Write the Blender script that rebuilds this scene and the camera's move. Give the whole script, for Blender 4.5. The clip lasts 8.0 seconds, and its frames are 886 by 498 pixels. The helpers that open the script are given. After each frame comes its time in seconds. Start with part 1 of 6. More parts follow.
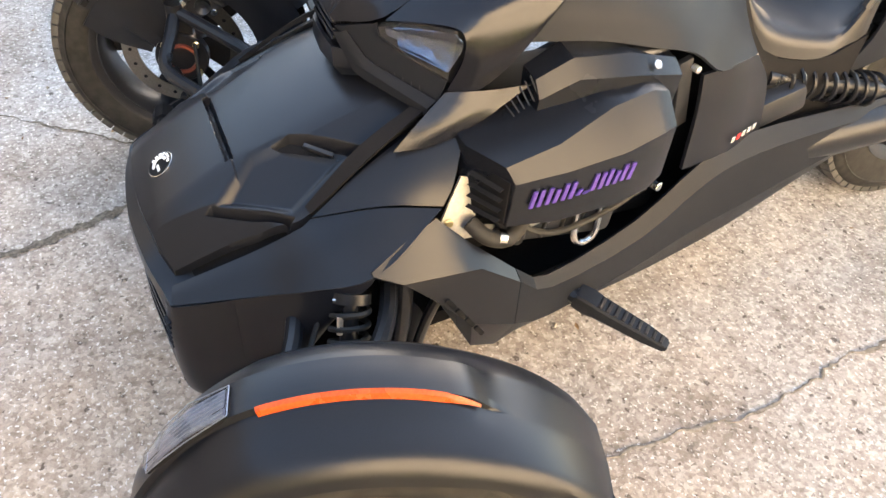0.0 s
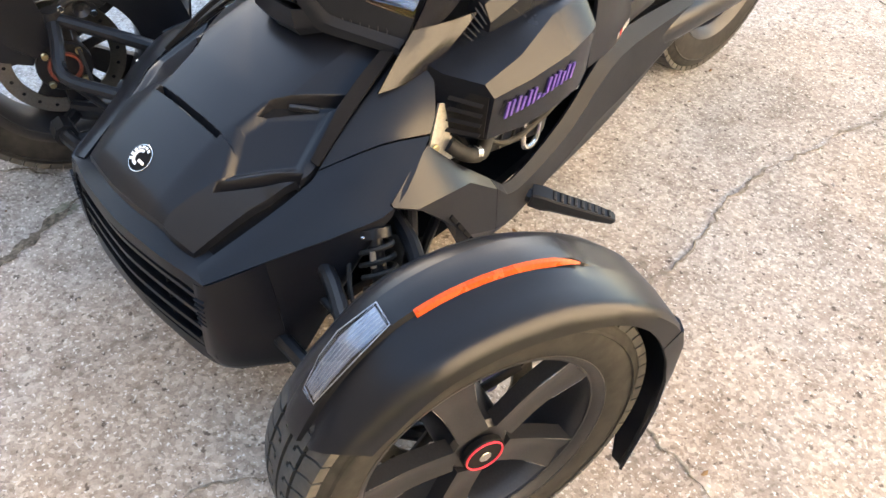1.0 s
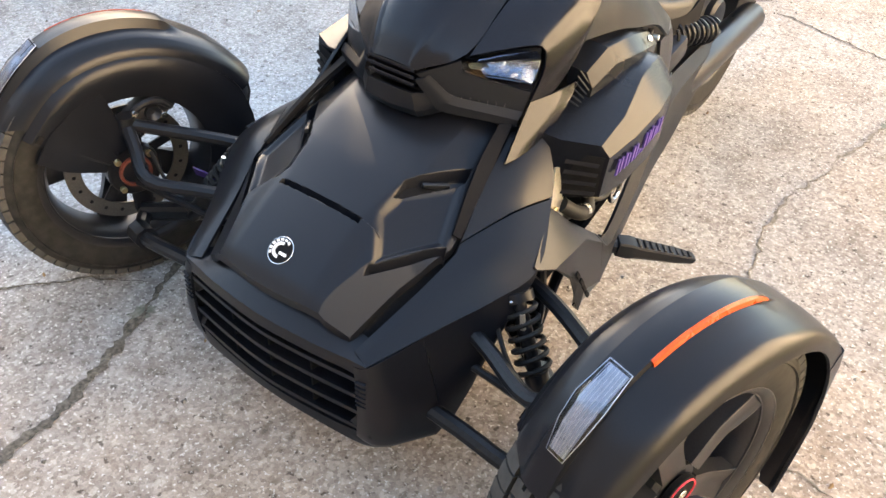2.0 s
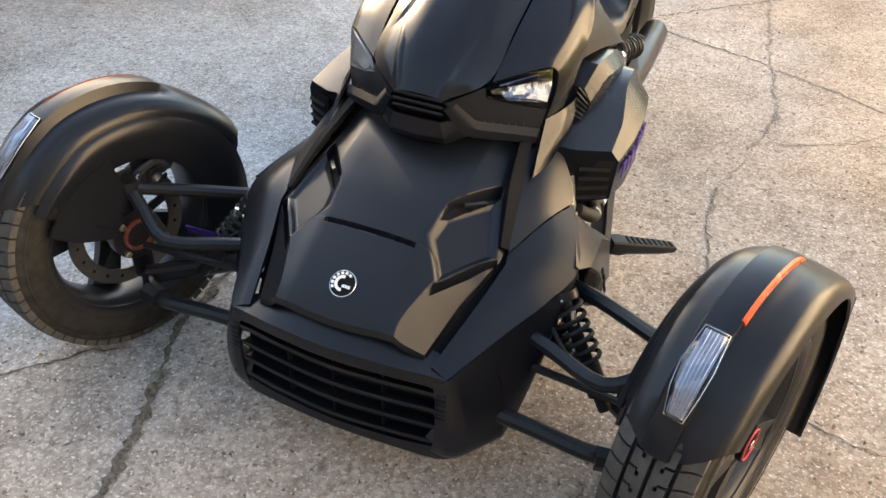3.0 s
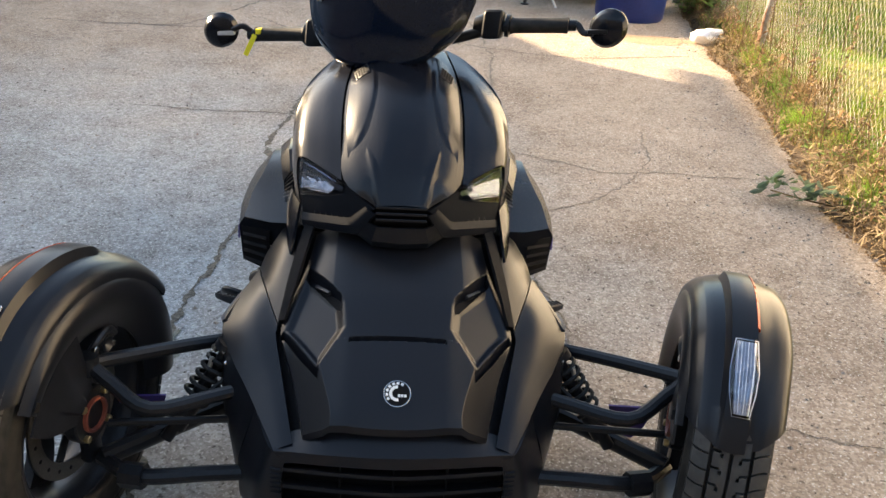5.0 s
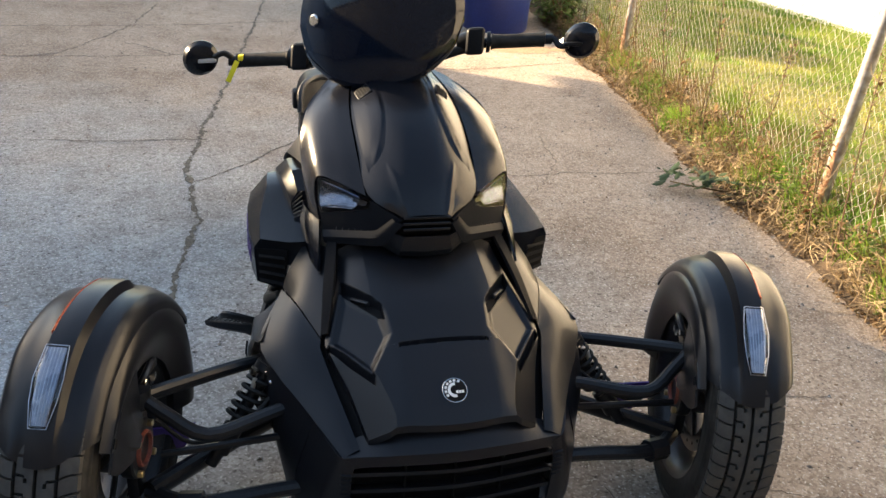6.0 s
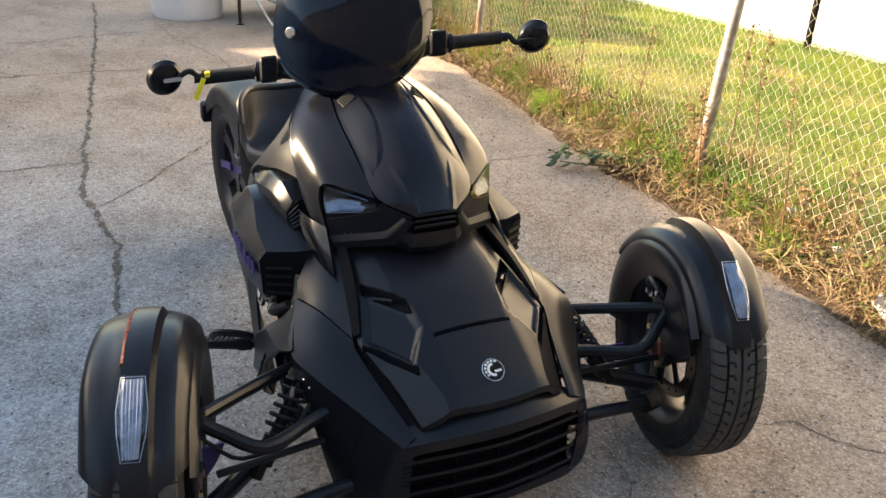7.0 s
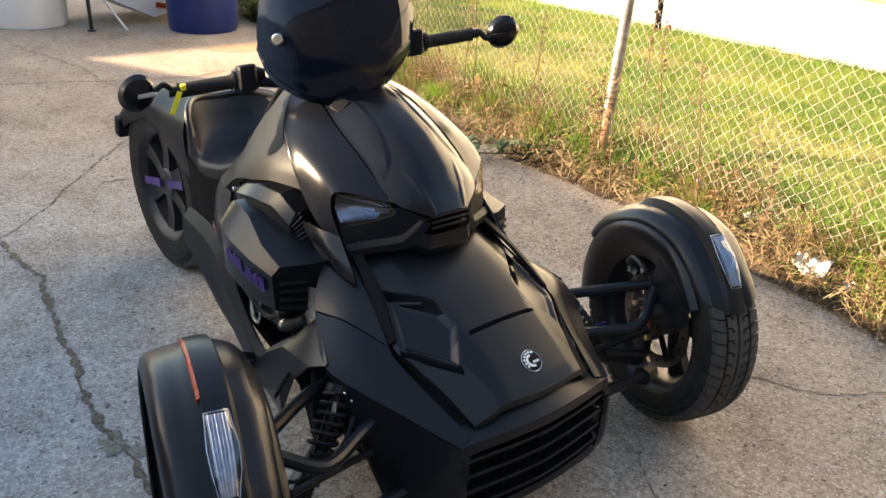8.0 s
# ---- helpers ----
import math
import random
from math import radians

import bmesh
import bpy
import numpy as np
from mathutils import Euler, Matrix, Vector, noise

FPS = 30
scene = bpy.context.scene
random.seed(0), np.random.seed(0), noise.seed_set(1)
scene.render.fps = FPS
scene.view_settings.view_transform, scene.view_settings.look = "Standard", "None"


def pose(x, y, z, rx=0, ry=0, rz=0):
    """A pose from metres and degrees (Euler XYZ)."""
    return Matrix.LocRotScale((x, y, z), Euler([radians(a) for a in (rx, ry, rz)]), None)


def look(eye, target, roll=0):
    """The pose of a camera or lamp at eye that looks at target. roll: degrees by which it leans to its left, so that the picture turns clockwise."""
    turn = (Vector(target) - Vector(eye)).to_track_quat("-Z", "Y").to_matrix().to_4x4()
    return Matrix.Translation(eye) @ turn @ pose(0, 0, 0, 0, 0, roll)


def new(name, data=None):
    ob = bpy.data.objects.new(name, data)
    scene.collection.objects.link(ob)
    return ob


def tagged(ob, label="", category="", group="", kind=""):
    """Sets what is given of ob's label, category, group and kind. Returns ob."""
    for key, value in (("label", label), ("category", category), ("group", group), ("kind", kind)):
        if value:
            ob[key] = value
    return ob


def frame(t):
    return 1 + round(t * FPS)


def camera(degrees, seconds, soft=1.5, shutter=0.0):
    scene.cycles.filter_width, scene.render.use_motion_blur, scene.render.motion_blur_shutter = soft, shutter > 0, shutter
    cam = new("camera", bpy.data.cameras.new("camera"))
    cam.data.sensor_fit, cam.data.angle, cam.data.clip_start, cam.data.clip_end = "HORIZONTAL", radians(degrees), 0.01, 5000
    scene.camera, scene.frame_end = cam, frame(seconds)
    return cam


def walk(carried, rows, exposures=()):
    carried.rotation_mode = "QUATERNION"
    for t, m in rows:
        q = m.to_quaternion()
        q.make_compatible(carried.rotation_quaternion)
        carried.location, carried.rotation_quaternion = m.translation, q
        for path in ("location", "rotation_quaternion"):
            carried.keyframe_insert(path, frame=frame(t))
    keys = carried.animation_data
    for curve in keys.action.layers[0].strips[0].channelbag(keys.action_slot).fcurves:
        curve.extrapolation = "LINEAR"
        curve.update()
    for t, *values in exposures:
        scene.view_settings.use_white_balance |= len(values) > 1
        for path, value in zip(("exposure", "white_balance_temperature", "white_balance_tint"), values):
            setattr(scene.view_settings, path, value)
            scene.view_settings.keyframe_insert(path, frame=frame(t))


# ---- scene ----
cam = camera(55.4, 8.0)
METRES, EYE, TILT, LEAN, TURN = 3.09, 1.32, 0.0, 0.0, 64.1
ROWS = [
    (0.0, 0.0, 0.0, 0.0, 3.14, -43.02, -3.37),
    (0.5, -0.0524, -0.0137, -0.0002, -8.68, -43.59, -3.65),
    (1.0, -0.1274, -0.0381, 0.0022, -17.86, -43.38, -3.38),
    (1.5, -0.1879, -0.0309, 0.0023, -21.88, -41.28, -2.94),
    (2.0, -0.2488, -0.0016, 0.0096, -26.81, -38.81, -2.32),
    (3.5, -0.409, 0.0602, 0.0147, -46.19, -34.19, -1.91),
    (4.0, -0.4523, 0.1118, 0.0178, -53.35, -32.55, -1.99),
    (4.5, -0.4898, 0.1487, 0.0186, -60.62, -29.15, -3.17),
    (6.0, -0.5964, 0.2946, 0.0207, -78.55, -25.1, -3.92),
    (6.5, -0.6131, 0.3531, 0.0229, -84.54, -24.58, -3.28),
    (7.0, -0.6383, 0.419, 0.0254, -91.69, -24.63, -2.9),
    (7.5, -0.6421, 0.4735, 0.0198, -97.81, -24.94, -3.21),
    (8.0, -0.6218, 0.5441, 0.0244, -103.53, -24.53, -2.52),
]
BASE = pose(1.190, -0.147, EYE, TILT, LEAN, TURN)
LIGHT = [(0.0, 4.02, 7350, 12), (1.0, 3.88, 7350, 12), (2.2, 3.88, 7600, 12), (3.3, 3.2, 7650, 11), (4.5, 2.98, 7200, 10), (6.0, 2.6, 7100, 9.5), (8.0, 2.63, 7150, 10)]
walk(cam, [(t, BASE @ pose(METRES * x, METRES * y, METRES * z, 90 + pitch, roll, yaw)) for t, x, y, z, yaw, pitch, roll in ROWS], LIGHT)

# World, sun and exposure
SUN_EL, SUN_AZ = 17.0, math.degrees(math.atan2(-0.79, 0.61))
world = bpy.data.worlds.new("sky")
scene.world = world
world.use_nodes = True
wn = world.node_tree.nodes
sky = wn.new("ShaderNodeTexSky")
sky.sky_type = "NISHITA"
sky.sun_disc = False
sky.dust_density = 1.0
sky.sun_elevation = radians(SUN_EL)
sky.sun_rotation = radians(SUN_AZ)
world.node_tree.links.new(sky.outputs[0], wn["Background"].inputs[0])
wn["Background"].inputs[1].default_value = 0.09
sun = new("sun", bpy.data.lights.new("sun", "SUN"))
sun.data.energy, sun.data.angle, sun.data.color = 5.0, radians(0.6), (1.0, 0.80, 0.56)
sun.matrix_world = look((-0.79 * 30, 0.61 * 30, 30 * math.tan(radians(SUN_EL))), (0, 0, 0))


# ---- materials ----
def mat(name, base, rough=0.5, metal=0.0, spots=None, grain=0.0, scale=60.0, bump=0.0, coarse=3.0, vary=0.0, coat=0.0, spec=0.5, trans=0.0, ior=1.45, rnd=0.0, thin=0.0):
    """A surface with variation at two scales: fine grain and broad wear, in colour, gloss and relief."""
    m = bpy.data.materials.new(name)
    m.use_nodes = True
    nt = m.node_tree
    n, l = nt.nodes, nt.links
    p = n["Principled BSDF"]
    p.inputs["Roughness"].default_value, p.inputs["Metallic"].default_value = rough, metal
    p.inputs["Specular IOR Level"].default_value, p.inputs["IOR"].default_value = spec, ior
    p.inputs["Coat Weight"].default_value, p.inputs["Transmission Weight"].default_value = coat, trans
    tc = n.new("ShaderNodeTexCoord")
    fine, broad = n.new("ShaderNodeTexNoise"), n.new("ShaderNodeTexNoise")
    for t, s, d in ((fine, scale, 4), (broad, coarse, 5)):
        t.inputs["Scale"].default_value, t.inputs["Detail"].default_value = s, d
        l.new(tc.outputs["Object"], t.inputs["Vector"])
    mix = n.new("ShaderNodeMix")
    mix.data_type = "RGBA"
    other = spots or tuple(min(1, c * (1 + grain)) for c in base)
    mix.inputs["A"].default_value, mix.inputs["B"].default_value = (*base, 1), (*other, 1)
    ramp = n.new("ShaderNodeMapRange")
    ramp.inputs["From Min"].default_value, ramp.inputs["From Max"].default_value = 0.35, 0.68
    l.new(fine.outputs[0], ramp.inputs["Value"])
    l.new(ramp.outputs[0], mix.inputs["Factor"])
    hsv = n.new("ShaderNodeHueSaturation")
    val = n.new("ShaderNodeMapRange")
    val.inputs["To Min"].default_value, val.inputs["To Max"].default_value = 1 - vary, 1 + vary
    l.new(broad.outputs[0], val.inputs["Value"])
    out = val.outputs[0]
    if rnd:
        info = n.new("ShaderNodeNewGeometry")
        r = n.new("ShaderNodeMapRange")
        r.inputs["To Min"].default_value, r.inputs["To Max"].default_value = 1 - rnd, 1 + rnd
        l.new(info.outputs["Random Per Island"], r.inputs["Value"])
        mul = n.new("ShaderNodeMath")
        mul.operation = "MULTIPLY"
        l.new(out, mul.inputs[0]), l.new(r.outputs[0], mul.inputs[1])
        out = mul.outputs[0]
    l.new(out, hsv.inputs["Value"])
    l.new(mix.outputs["Result"], hsv.inputs["Color"])
    l.new(hsv.outputs[0], p.inputs["Base Color"])
    rr = n.new("ShaderNodeMapRange")
    rr.inputs["To Min"].default_value, rr.inputs["To Max"].default_value = max(0.02, rough - 0.25 * rough), min(1, rough + 0.25 * rough)
    l.new(broad.outputs[0], rr.inputs["Value"])
    l.new(rr.outputs[0], p.inputs["Roughness"])
    if bump:
        b = n.new("ShaderNodeBump")
        b.inputs["Strength"].default_value, b.inputs["Distance"].default_value = 0.6, bump
        l.new(fine.outputs[0], b.inputs["Height"])
        l.new(b.outputs[0], p.inputs["Normal"])
    if thin:
        t = n.new("ShaderNodeBsdfTranslucent")
        l.new(hsv.outputs[0], t.inputs["Color"])
        ms = n.new("ShaderNodeMixShader")
        ms.inputs[0].default_value = thin
        l.new(p.outputs[0], ms.inputs[1]), l.new(t.outputs[0], ms.inputs[2])
        l.new(ms.outputs[0], n["Material Output"].inputs["Surface"])
    return m


M_BODY = mat("satin_black_plastic", (0.0060, 0.0068, 0.0092), 0.31, spec=0.32, grain=0.3, scale=900, bump=0.00012, coarse=5, vary=0.15)
M_COWL = mat("semi_gloss_black_plastic", (0.0052, 0.0058, 0.0085), 0.21, spec=0.34, grain=0.3, scale=1200, bump=0.00006, coarse=4, vary=0.15)
M_POD = mat("smooth_black_plastic", (0.0065, 0.0075, 0.0100), 0.25, spec=0.26, grain=0.3, scale=900, bump=0.0001, coarse=5, vary=0.15)
M_ROUGH = mat("coarse_black_plastic", (0.0080, 0.0092, 0.0120), 0.45, spec=0.13, grain=0.4, scale=700, bump=0.0003, coarse=6, vary=0.2)
# shade of gaps and recesses put into a black with almost no sheen
M_GAP = mat("shadowed_black_plastic", (0.0065, 0.0065, 0.0072), 0.7, spec=0.1, grain=0.3, scale=200, coarse=6, vary=0.2)
M_RUBBER = mat("tyre_rubber", (0.010, 0.010, 0.0098), 0.62, spec=0.25, spots=(0.024, 0.023, 0.021), scale=45, bump=0.0006, coarse=7, vary=0.3)
# tread blocks paler than the tyre beneath, to set the grooves apart
M_TREAD = mat("paler_tread_rubber", (0.036, 0.0345, 0.032), 0.7, spots=(0.054, 0.052, 0.047), scale=60, bump=0.0004, coarse=7, vary=0.3)
M_ARM = mat("black_painted_steel", (0.008, 0.0085, 0.0100), 0.30, spec=0.28, grain=0.5, scale=150, bump=0.0001, coarse=9, vary=0.2)
M_RIM = mat("dark_grey_alloy", (0.02, 0.021, 0.024), 0.36, metal=0.4, grain=0.3, scale=300, bump=0.0001, coarse=8, vary=0.15)
M_STEEL = mat("bright_steel", (0.55, 0.54, 0.52), 0.25, metal=1.0, grain=0.2, scale=200, coarse=15, vary=0.2)
M_DISC = mat("brake_disc_steel", (0.16, 0.15, 0.135), 0.32, metal=1.0, grain=0.3, scale=300, coarse=20, vary=0.2)
M_BRASS = mat("zinc_bolt", (0.6, 0.5, 0.28), 0.3, metal=1.0, grain=0.2, scale=100)
M_RED = mat("red_anodised_ring", (0.17, 0.045, 0.03), 0.35, grain=0.4, scale=150, coarse=20, vary=0.2)
M_HUBRED = mat("bright_red_paint", (0.55, 0.03, 0.05), 0.35, grain=0.2, scale=150)
M_ORANGE = mat("amber_lens", (0.30, 0.042, 0.010), 0.28, spec=0.3, grain=0.4, scale=250, bump=0.0004, coarse=30, vary=0.15)
M_LENS = mat("clear_lens", (0.93, 0.95, 0.97), 0.03, trans=1.0, ior=1.42)
M_REFL = mat("lamp_reflector", (0.12, 0.135, 0.17), 0.12, metal=1.0, grain=0.2, scale=55, bump=0.006, coarse=15, vary=0.15)
M_RIB = mat("chromed_rib", (0.36, 0.40, 0.48), 0.35, metal=1.0, grain=0.2, scale=120, coarse=25, vary=0.2)
# the sky's bluish reflection is put into the lamp core's base colour
M_LAMPIN = mat("sky_tinted_lamp_body", (0.23, 0.265, 0.35), 0.28, metal=0.25, grain=0.15, scale=120, coarse=25, vary=0.15)
M_SMOKE = mat("smoked_acrylic", (0.003, 0.006, 0.014), 0.08, grain=0.2, scale=500, coarse=5, vary=0.1, spec=0.35)
M_PURPLE = mat("purple_paint", (0.05, 0.026, 0.16), 0.35, grain=0.3, scale=300, coarse=12, vary=0.15)
M_WHITE = mat("white_print", (0.78, 0.78, 0.77), 0.4, grain=0.05, scale=200)
M_REDPRINT = mat("red_print", (0.6, 0.03, 0.03), 0.4, grain=0.1, scale=200)
M_ALU = mat("bare_aluminium", (0.62, 0.60, 0.55), 0.38, metal=0.9, grain=0.25, scale=120, coarse=10, vary=0.2)
M_SEAT = mat("black_vinyl", (0.009, 0.0095, 0.012), 0.45, grain=0.4, scale=400, bump=0.0006, coarse=8, vary=0.2)
M_YELLOW = mat("yellow_tag_plastic", (0.85, 0.72, 0.03), 0.4, grain=0.1, scale=100)
M_PALE = mat("pale_silver_paint", (0.55, 0.54, 0.52), 0.3, metal=0.5, grain=0.1, scale=100)
M_GALV = mat("galvanised_steel", (0.32, 0.32, 0.33), 0.45, metal=0.5, spots=(0.20, 0.17, 0.14), scale=30, bump=0.0003, coarse=5, vary=0.2)
M_RUST = mat("flaking_rust", (0.16, 0.065, 0.03), 0.9, spots=(0.34, 0.22, 0.14), scale=60, bump=0.001, coarse=14, vary=0.4)
M_WIRE = mat("galvanised_wire", (0.60, 0.57, 0.49), 0.5, metal=0.3, spots=(0.40, 0.34, 0.24), scale=40, coarse=3, vary=0.25)
M_SOIL = mat("dry_soil", (0.045, 0.029, 0.017), 0.95, spots=(0.12, 0.08, 0.047), scale=60, bump=0.006, coarse=5, vary=0.35)
M_CRACK = mat("crack_dirt", (0.048, 0.042, 0.031), 0.95, spots=(0.17, 0.145, 0.11), scale=110, bump=0.003, coarse=9, vary=0.4)
M_OLDCRACK = mat("pale_crack_dirt", (0.12, 0.098, 0.072), 0.95, spots=(0.27, 0.23, 0.18), scale=90, bump=0.003, coarse=9, vary=0.4)
M_STAIN = mat("brown_stain", (0.24, 0.15, 0.085), 0.95, spots=(0.38, 0.27, 0.18), scale=70, bump=0.001, coarse=7, vary=0.35)
M_MOSS = mat("mossy_dirt", (0.10, 0.105, 0.08), 0.95, spots=(0.22, 0.215, 0.18), scale=80, bump=0.002, coarse=9, vary=0.3)
M_STONE = mat("grit", (0.16, 0.14, 0.12), 0.9, spots=(0.40, 0.36, 0.31), scale=20, coarse=3, vary=0.3, rnd=0.6)
M_LAWN = mat("lawn_earth", (0.09, 0.11, 0.025), 0.95, spots=(0.20, 0.17, 0.06), scale=25, bump=0.01, coarse=1.3, vary=0.35)
M_STRAW = mat("straw_blade", (0.33, 0.32, 0.062), 0.7, spots=(0.20, 0.23, 0.04), scale=3.0, coarse=1.0, vary=0.3, rnd=0.45, thin=0.35)
M_BLADE = mat("grass_blade", (0.085, 0.185, 0.014), 0.6, spots=(0.20, 0.25, 0.034), scale=2.0, coarse=1.0, vary=0.3, rnd=0.4, thin=0.4)
M_DRY = mat("dry_grass", (0.215, 0.155, 0.062), 0.8, spots=(0.105, 0.068, 0.028), scale=6.0, coarse=2.0, vary=0.3, rnd=0.5, thin=0.3)
M_WEED = mat("dark_weed_leaf", (0.035, 0.065, 0.028), 0.55, spots=(0.075, 0.10, 0.045), scale=20.0, coarse=3.0, vary=0.3, thin=0.3)
M_LITTER = mat("dead_leaf", (0.095, 0.048, 0.019), 0.8, spots=(0.26, 0.165, 0.075), scale=30.0, coarse=3.0, vary=0.3, rnd=0.5)
M_STEM = mat("dead_stem", (0.115, 0.074, 0.04), 0.85, spots=(0.26, 0.195, 0.11), scale=8.0, coarse=2.0, vary=0.3, rnd=0.6)
M_STALK = mat("brown_stalk", (0.09, 0.055, 0.03), 0.85, spots=(0.17, 0.11, 0.06), scale=30.0, coarse=5.0, vary=0.3)
M_TUFT = mat("fresh_grass", (0.12, 0.27, 0.02), 0.55, spots=(0.22, 0.33, 0.05), scale=6.0, coarse=2.0, vary=0.25, rnd=0.3, thin=0.4)
M_LEAF = mat("weed_leaf", (0.09, 0.17, 0.035), 0.5, spots=(0.16, 0.22, 0.05), scale=20.0, coarse=3.0, vary=0.3, rnd=0.3, thin=0.35)
M_SLAB2 = mat("pale_concrete", (0.76, 0.73, 0.68), 0.85, spots=(0.68, 0.65, 0.6), scale=50, bump=0.001, coarse=2, vary=0.1)
M_PAIL = mat("white_plastic", (0.80, 0.80, 0.80), 0.4, grain=0.03, scale=60, coarse=4, vary=0.06)
M_PAPER = mat("dirty_paper", (0.62, 0.62, 0.63), 0.8, grain=0.1, scale=60, coarse=9, vary=0.25)
M_BLUE = mat("blue_plastic", (0.009, 0.021, 0.115), 0.38, grain=0.3, scale=80, bump=0.0004, coarse=4, vary=0.2)
# skin of the unseen front house, dark so the trike's front reflects dark
M_BLOCKER = mat("dark_blocker_skin", (0.018, 0.021, 0.028), 0.8, grain=0.4, scale=20, coarse=1, vary=0.2)
# bright wall of the added house across the lawn, bounces warm light
M_STUCCO = mat("cream_bounce_stucco", (0.76, 0.72, 0.66), 0.85, grain=0.08, scale=30, bump=0.001, coarse=0.8, vary=0.08)
# siding of the added shade houses, kept dark so left-facing parts reflect less
M_SIDING = mat("painted_siding", (0.19, 0.21, 0.24), 0.7, grain=0.1, scale=40, bump=0.0005, coarse=1, vary=0.1)
M_ROOF = mat("grey_shingle", (0.10, 0.095, 0.09), 0.9, grain=0.5, scale=40, bump=0.002, coarse=1, vary=0.2)


def concrete():
    """Old broom-worn concrete with exposed aggregate, pits, stains and a painted light tint."""
    m = bpy.data.materials.new("weathered_concrete")
    m.use_nodes = True
    nt = m.node_tree
    n, l = nt.nodes, nt.links
    p = n["Principled BSDF"]
    tc = n.new("ShaderNodeTexCoord")

    def noisy(scale, detail=5, rough=0.6):
        t = n.new("ShaderNodeTexNoise")
        t.inputs["Scale"].default_value, t.inputs["Detail"].default_value, t.inputs["Roughness"].default_value = scale, detail, rough
        l.new(tc.outputs["Object"], t.inputs["Vector"])
        return t.outputs[0]

    def ramp(src, *stops):
        r = n.new("ShaderNodeValToRGB")
        r.color_ramp.elements[0].position, r.color_ramp.elements[0].color = stops[0][0], (*stops[0][1], 1)
        r.color_ramp.elements[1].position, r.color_ramp.elements[1].color = stops[-1][0], (*stops[-1][1], 1)
        for pos, c in stops[1:-1]:
            r.color_ramp.elements.new(pos).color = (*c, 1)
        l.new(src, r.inputs[0])
        return r.outputs[0]

    def blend(kind, f, a, b):
        x = n.new("ShaderNodeMix")
        x.data_type, x.blend_type = "RGBA", kind
        if isinstance(f, float):
            x.inputs["Factor"].default_value = f
        else:
            l.new(f, x.inputs["Factor"])
        l.new(a, x.inputs["A"]), l.new(b, x.inputs["B"])
        return x.outputs["Result"]

    vor = n.new("ShaderNodeTexVoronoi")
    vor.inputs["Scale"].default_value = 130
    l.new(tc.outputs["Object"], vor.inputs["Vector"])
    stones = ramp(vor.outputs["Color"], (0.0, (0.14, 0.12, 0.10)), (0.3, (0.32, 0.28, 0.24)), (0.6, (0.42, 0.37, 0.32)), (1.0, (0.66, 0.61, 0.55)))
    base = ramp(noisy(220, 6, 0.75), (0.3, (0.22, 0.185, 0.16)), (0.5, (0.395, 0.345, 0.30)), (0.72, (0.59, 0.53, 0.475)))
    c = blend("MIX", 0.65, base, stones)
    white = n.new("ShaderNodeRGB")
    white.outputs[0].default_value = (1, 1, 1, 1)
    c = blend("MULTIPLY", 0.75, c, ramp(noisy(1.1, 6, 0.65), (0.32, (0.62, 0.58, 0.54)), (0.52, (0.98, 0.98, 0.98)), (0.75, (1.14, 1.13, 1.11))))
    c = blend("MULTIPLY", 0.6, c, ramp(noisy(14, 5, 0.7), (0.28, (0.66, 0.62, 0.58)), (0.5, (1.0, 1.0, 1.0)), (0.75, (1.1, 1.1, 1.1))))
    c = blend("MULTIPLY", 0.6, c, ramp(noisy(38, 4, 0.65), (0.34, (0.60, 0.57, 0.54)), (0.50, (1.0, 1.0, 1.0)), (0.68, (1.24, 1.23, 1.21))))
    c = blend("MULTIPLY", 0.6, c, ramp(noisy(4.5, 6, 0.7), (0.33, (0.66, 0.62, 0.58)), (0.48, (0.98, 0.98, 0.98)), (0.72, (1.10, 1.09, 1.08))))
    # cool sky light and warm bounce put into the colour, by distance from one side
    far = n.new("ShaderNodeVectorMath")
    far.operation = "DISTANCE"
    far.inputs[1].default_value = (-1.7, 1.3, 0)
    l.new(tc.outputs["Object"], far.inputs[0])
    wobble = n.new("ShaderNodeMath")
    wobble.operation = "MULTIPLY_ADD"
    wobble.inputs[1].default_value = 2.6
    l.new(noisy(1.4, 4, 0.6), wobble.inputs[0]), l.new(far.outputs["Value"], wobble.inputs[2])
    warm_light = n.new("ShaderNodeMapRange")
    warm_light.inputs["From Min"].default_value, warm_light.inputs["From Max"].default_value = 2.2, 4.2
    l.new(wobble.outputs[0], warm_light.inputs["Value"])
    c = blend("MULTIPLY", 0.9, c, ramp(warm_light.outputs[0], (0.0, (0.78, 0.94, 1.11)), (1.0, (0.86, 0.780, 0.70))))
    pits = ramp(noisy(48, 2, 0.5), (0.300, (0.24, 0.22, 0.20)), (0.355, (1, 1, 1)))
    c = blend("MULTIPLY", 0.85, c, pits)
    chips = ramp(noisy(115, 2, 0.5), (0.60, (0, 0, 0)), (0.70, (0.85, 0.85, 0.85)))
    pale = n.new("ShaderNodeRGB")
    pale.outputs[0].default_value = (0.68, 0.65, 0.6, 1)
    c = blend("MIX", chips, c, pale.outputs[0])
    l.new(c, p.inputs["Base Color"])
    p.inputs["Roughness"].default_value = 0.92
    p.inputs["Specular IOR Level"].default_value = 0.3
    b = n.new("ShaderNodeBump")
    b.inputs["Strength"].default_value, b.inputs["Distance"].default_value = 0.9, 0.0028
    l.new(c, b.inputs["Height"])
    l.new(b.outputs[0], p.inputs["Normal"])
    return m


M_CONC = concrete()


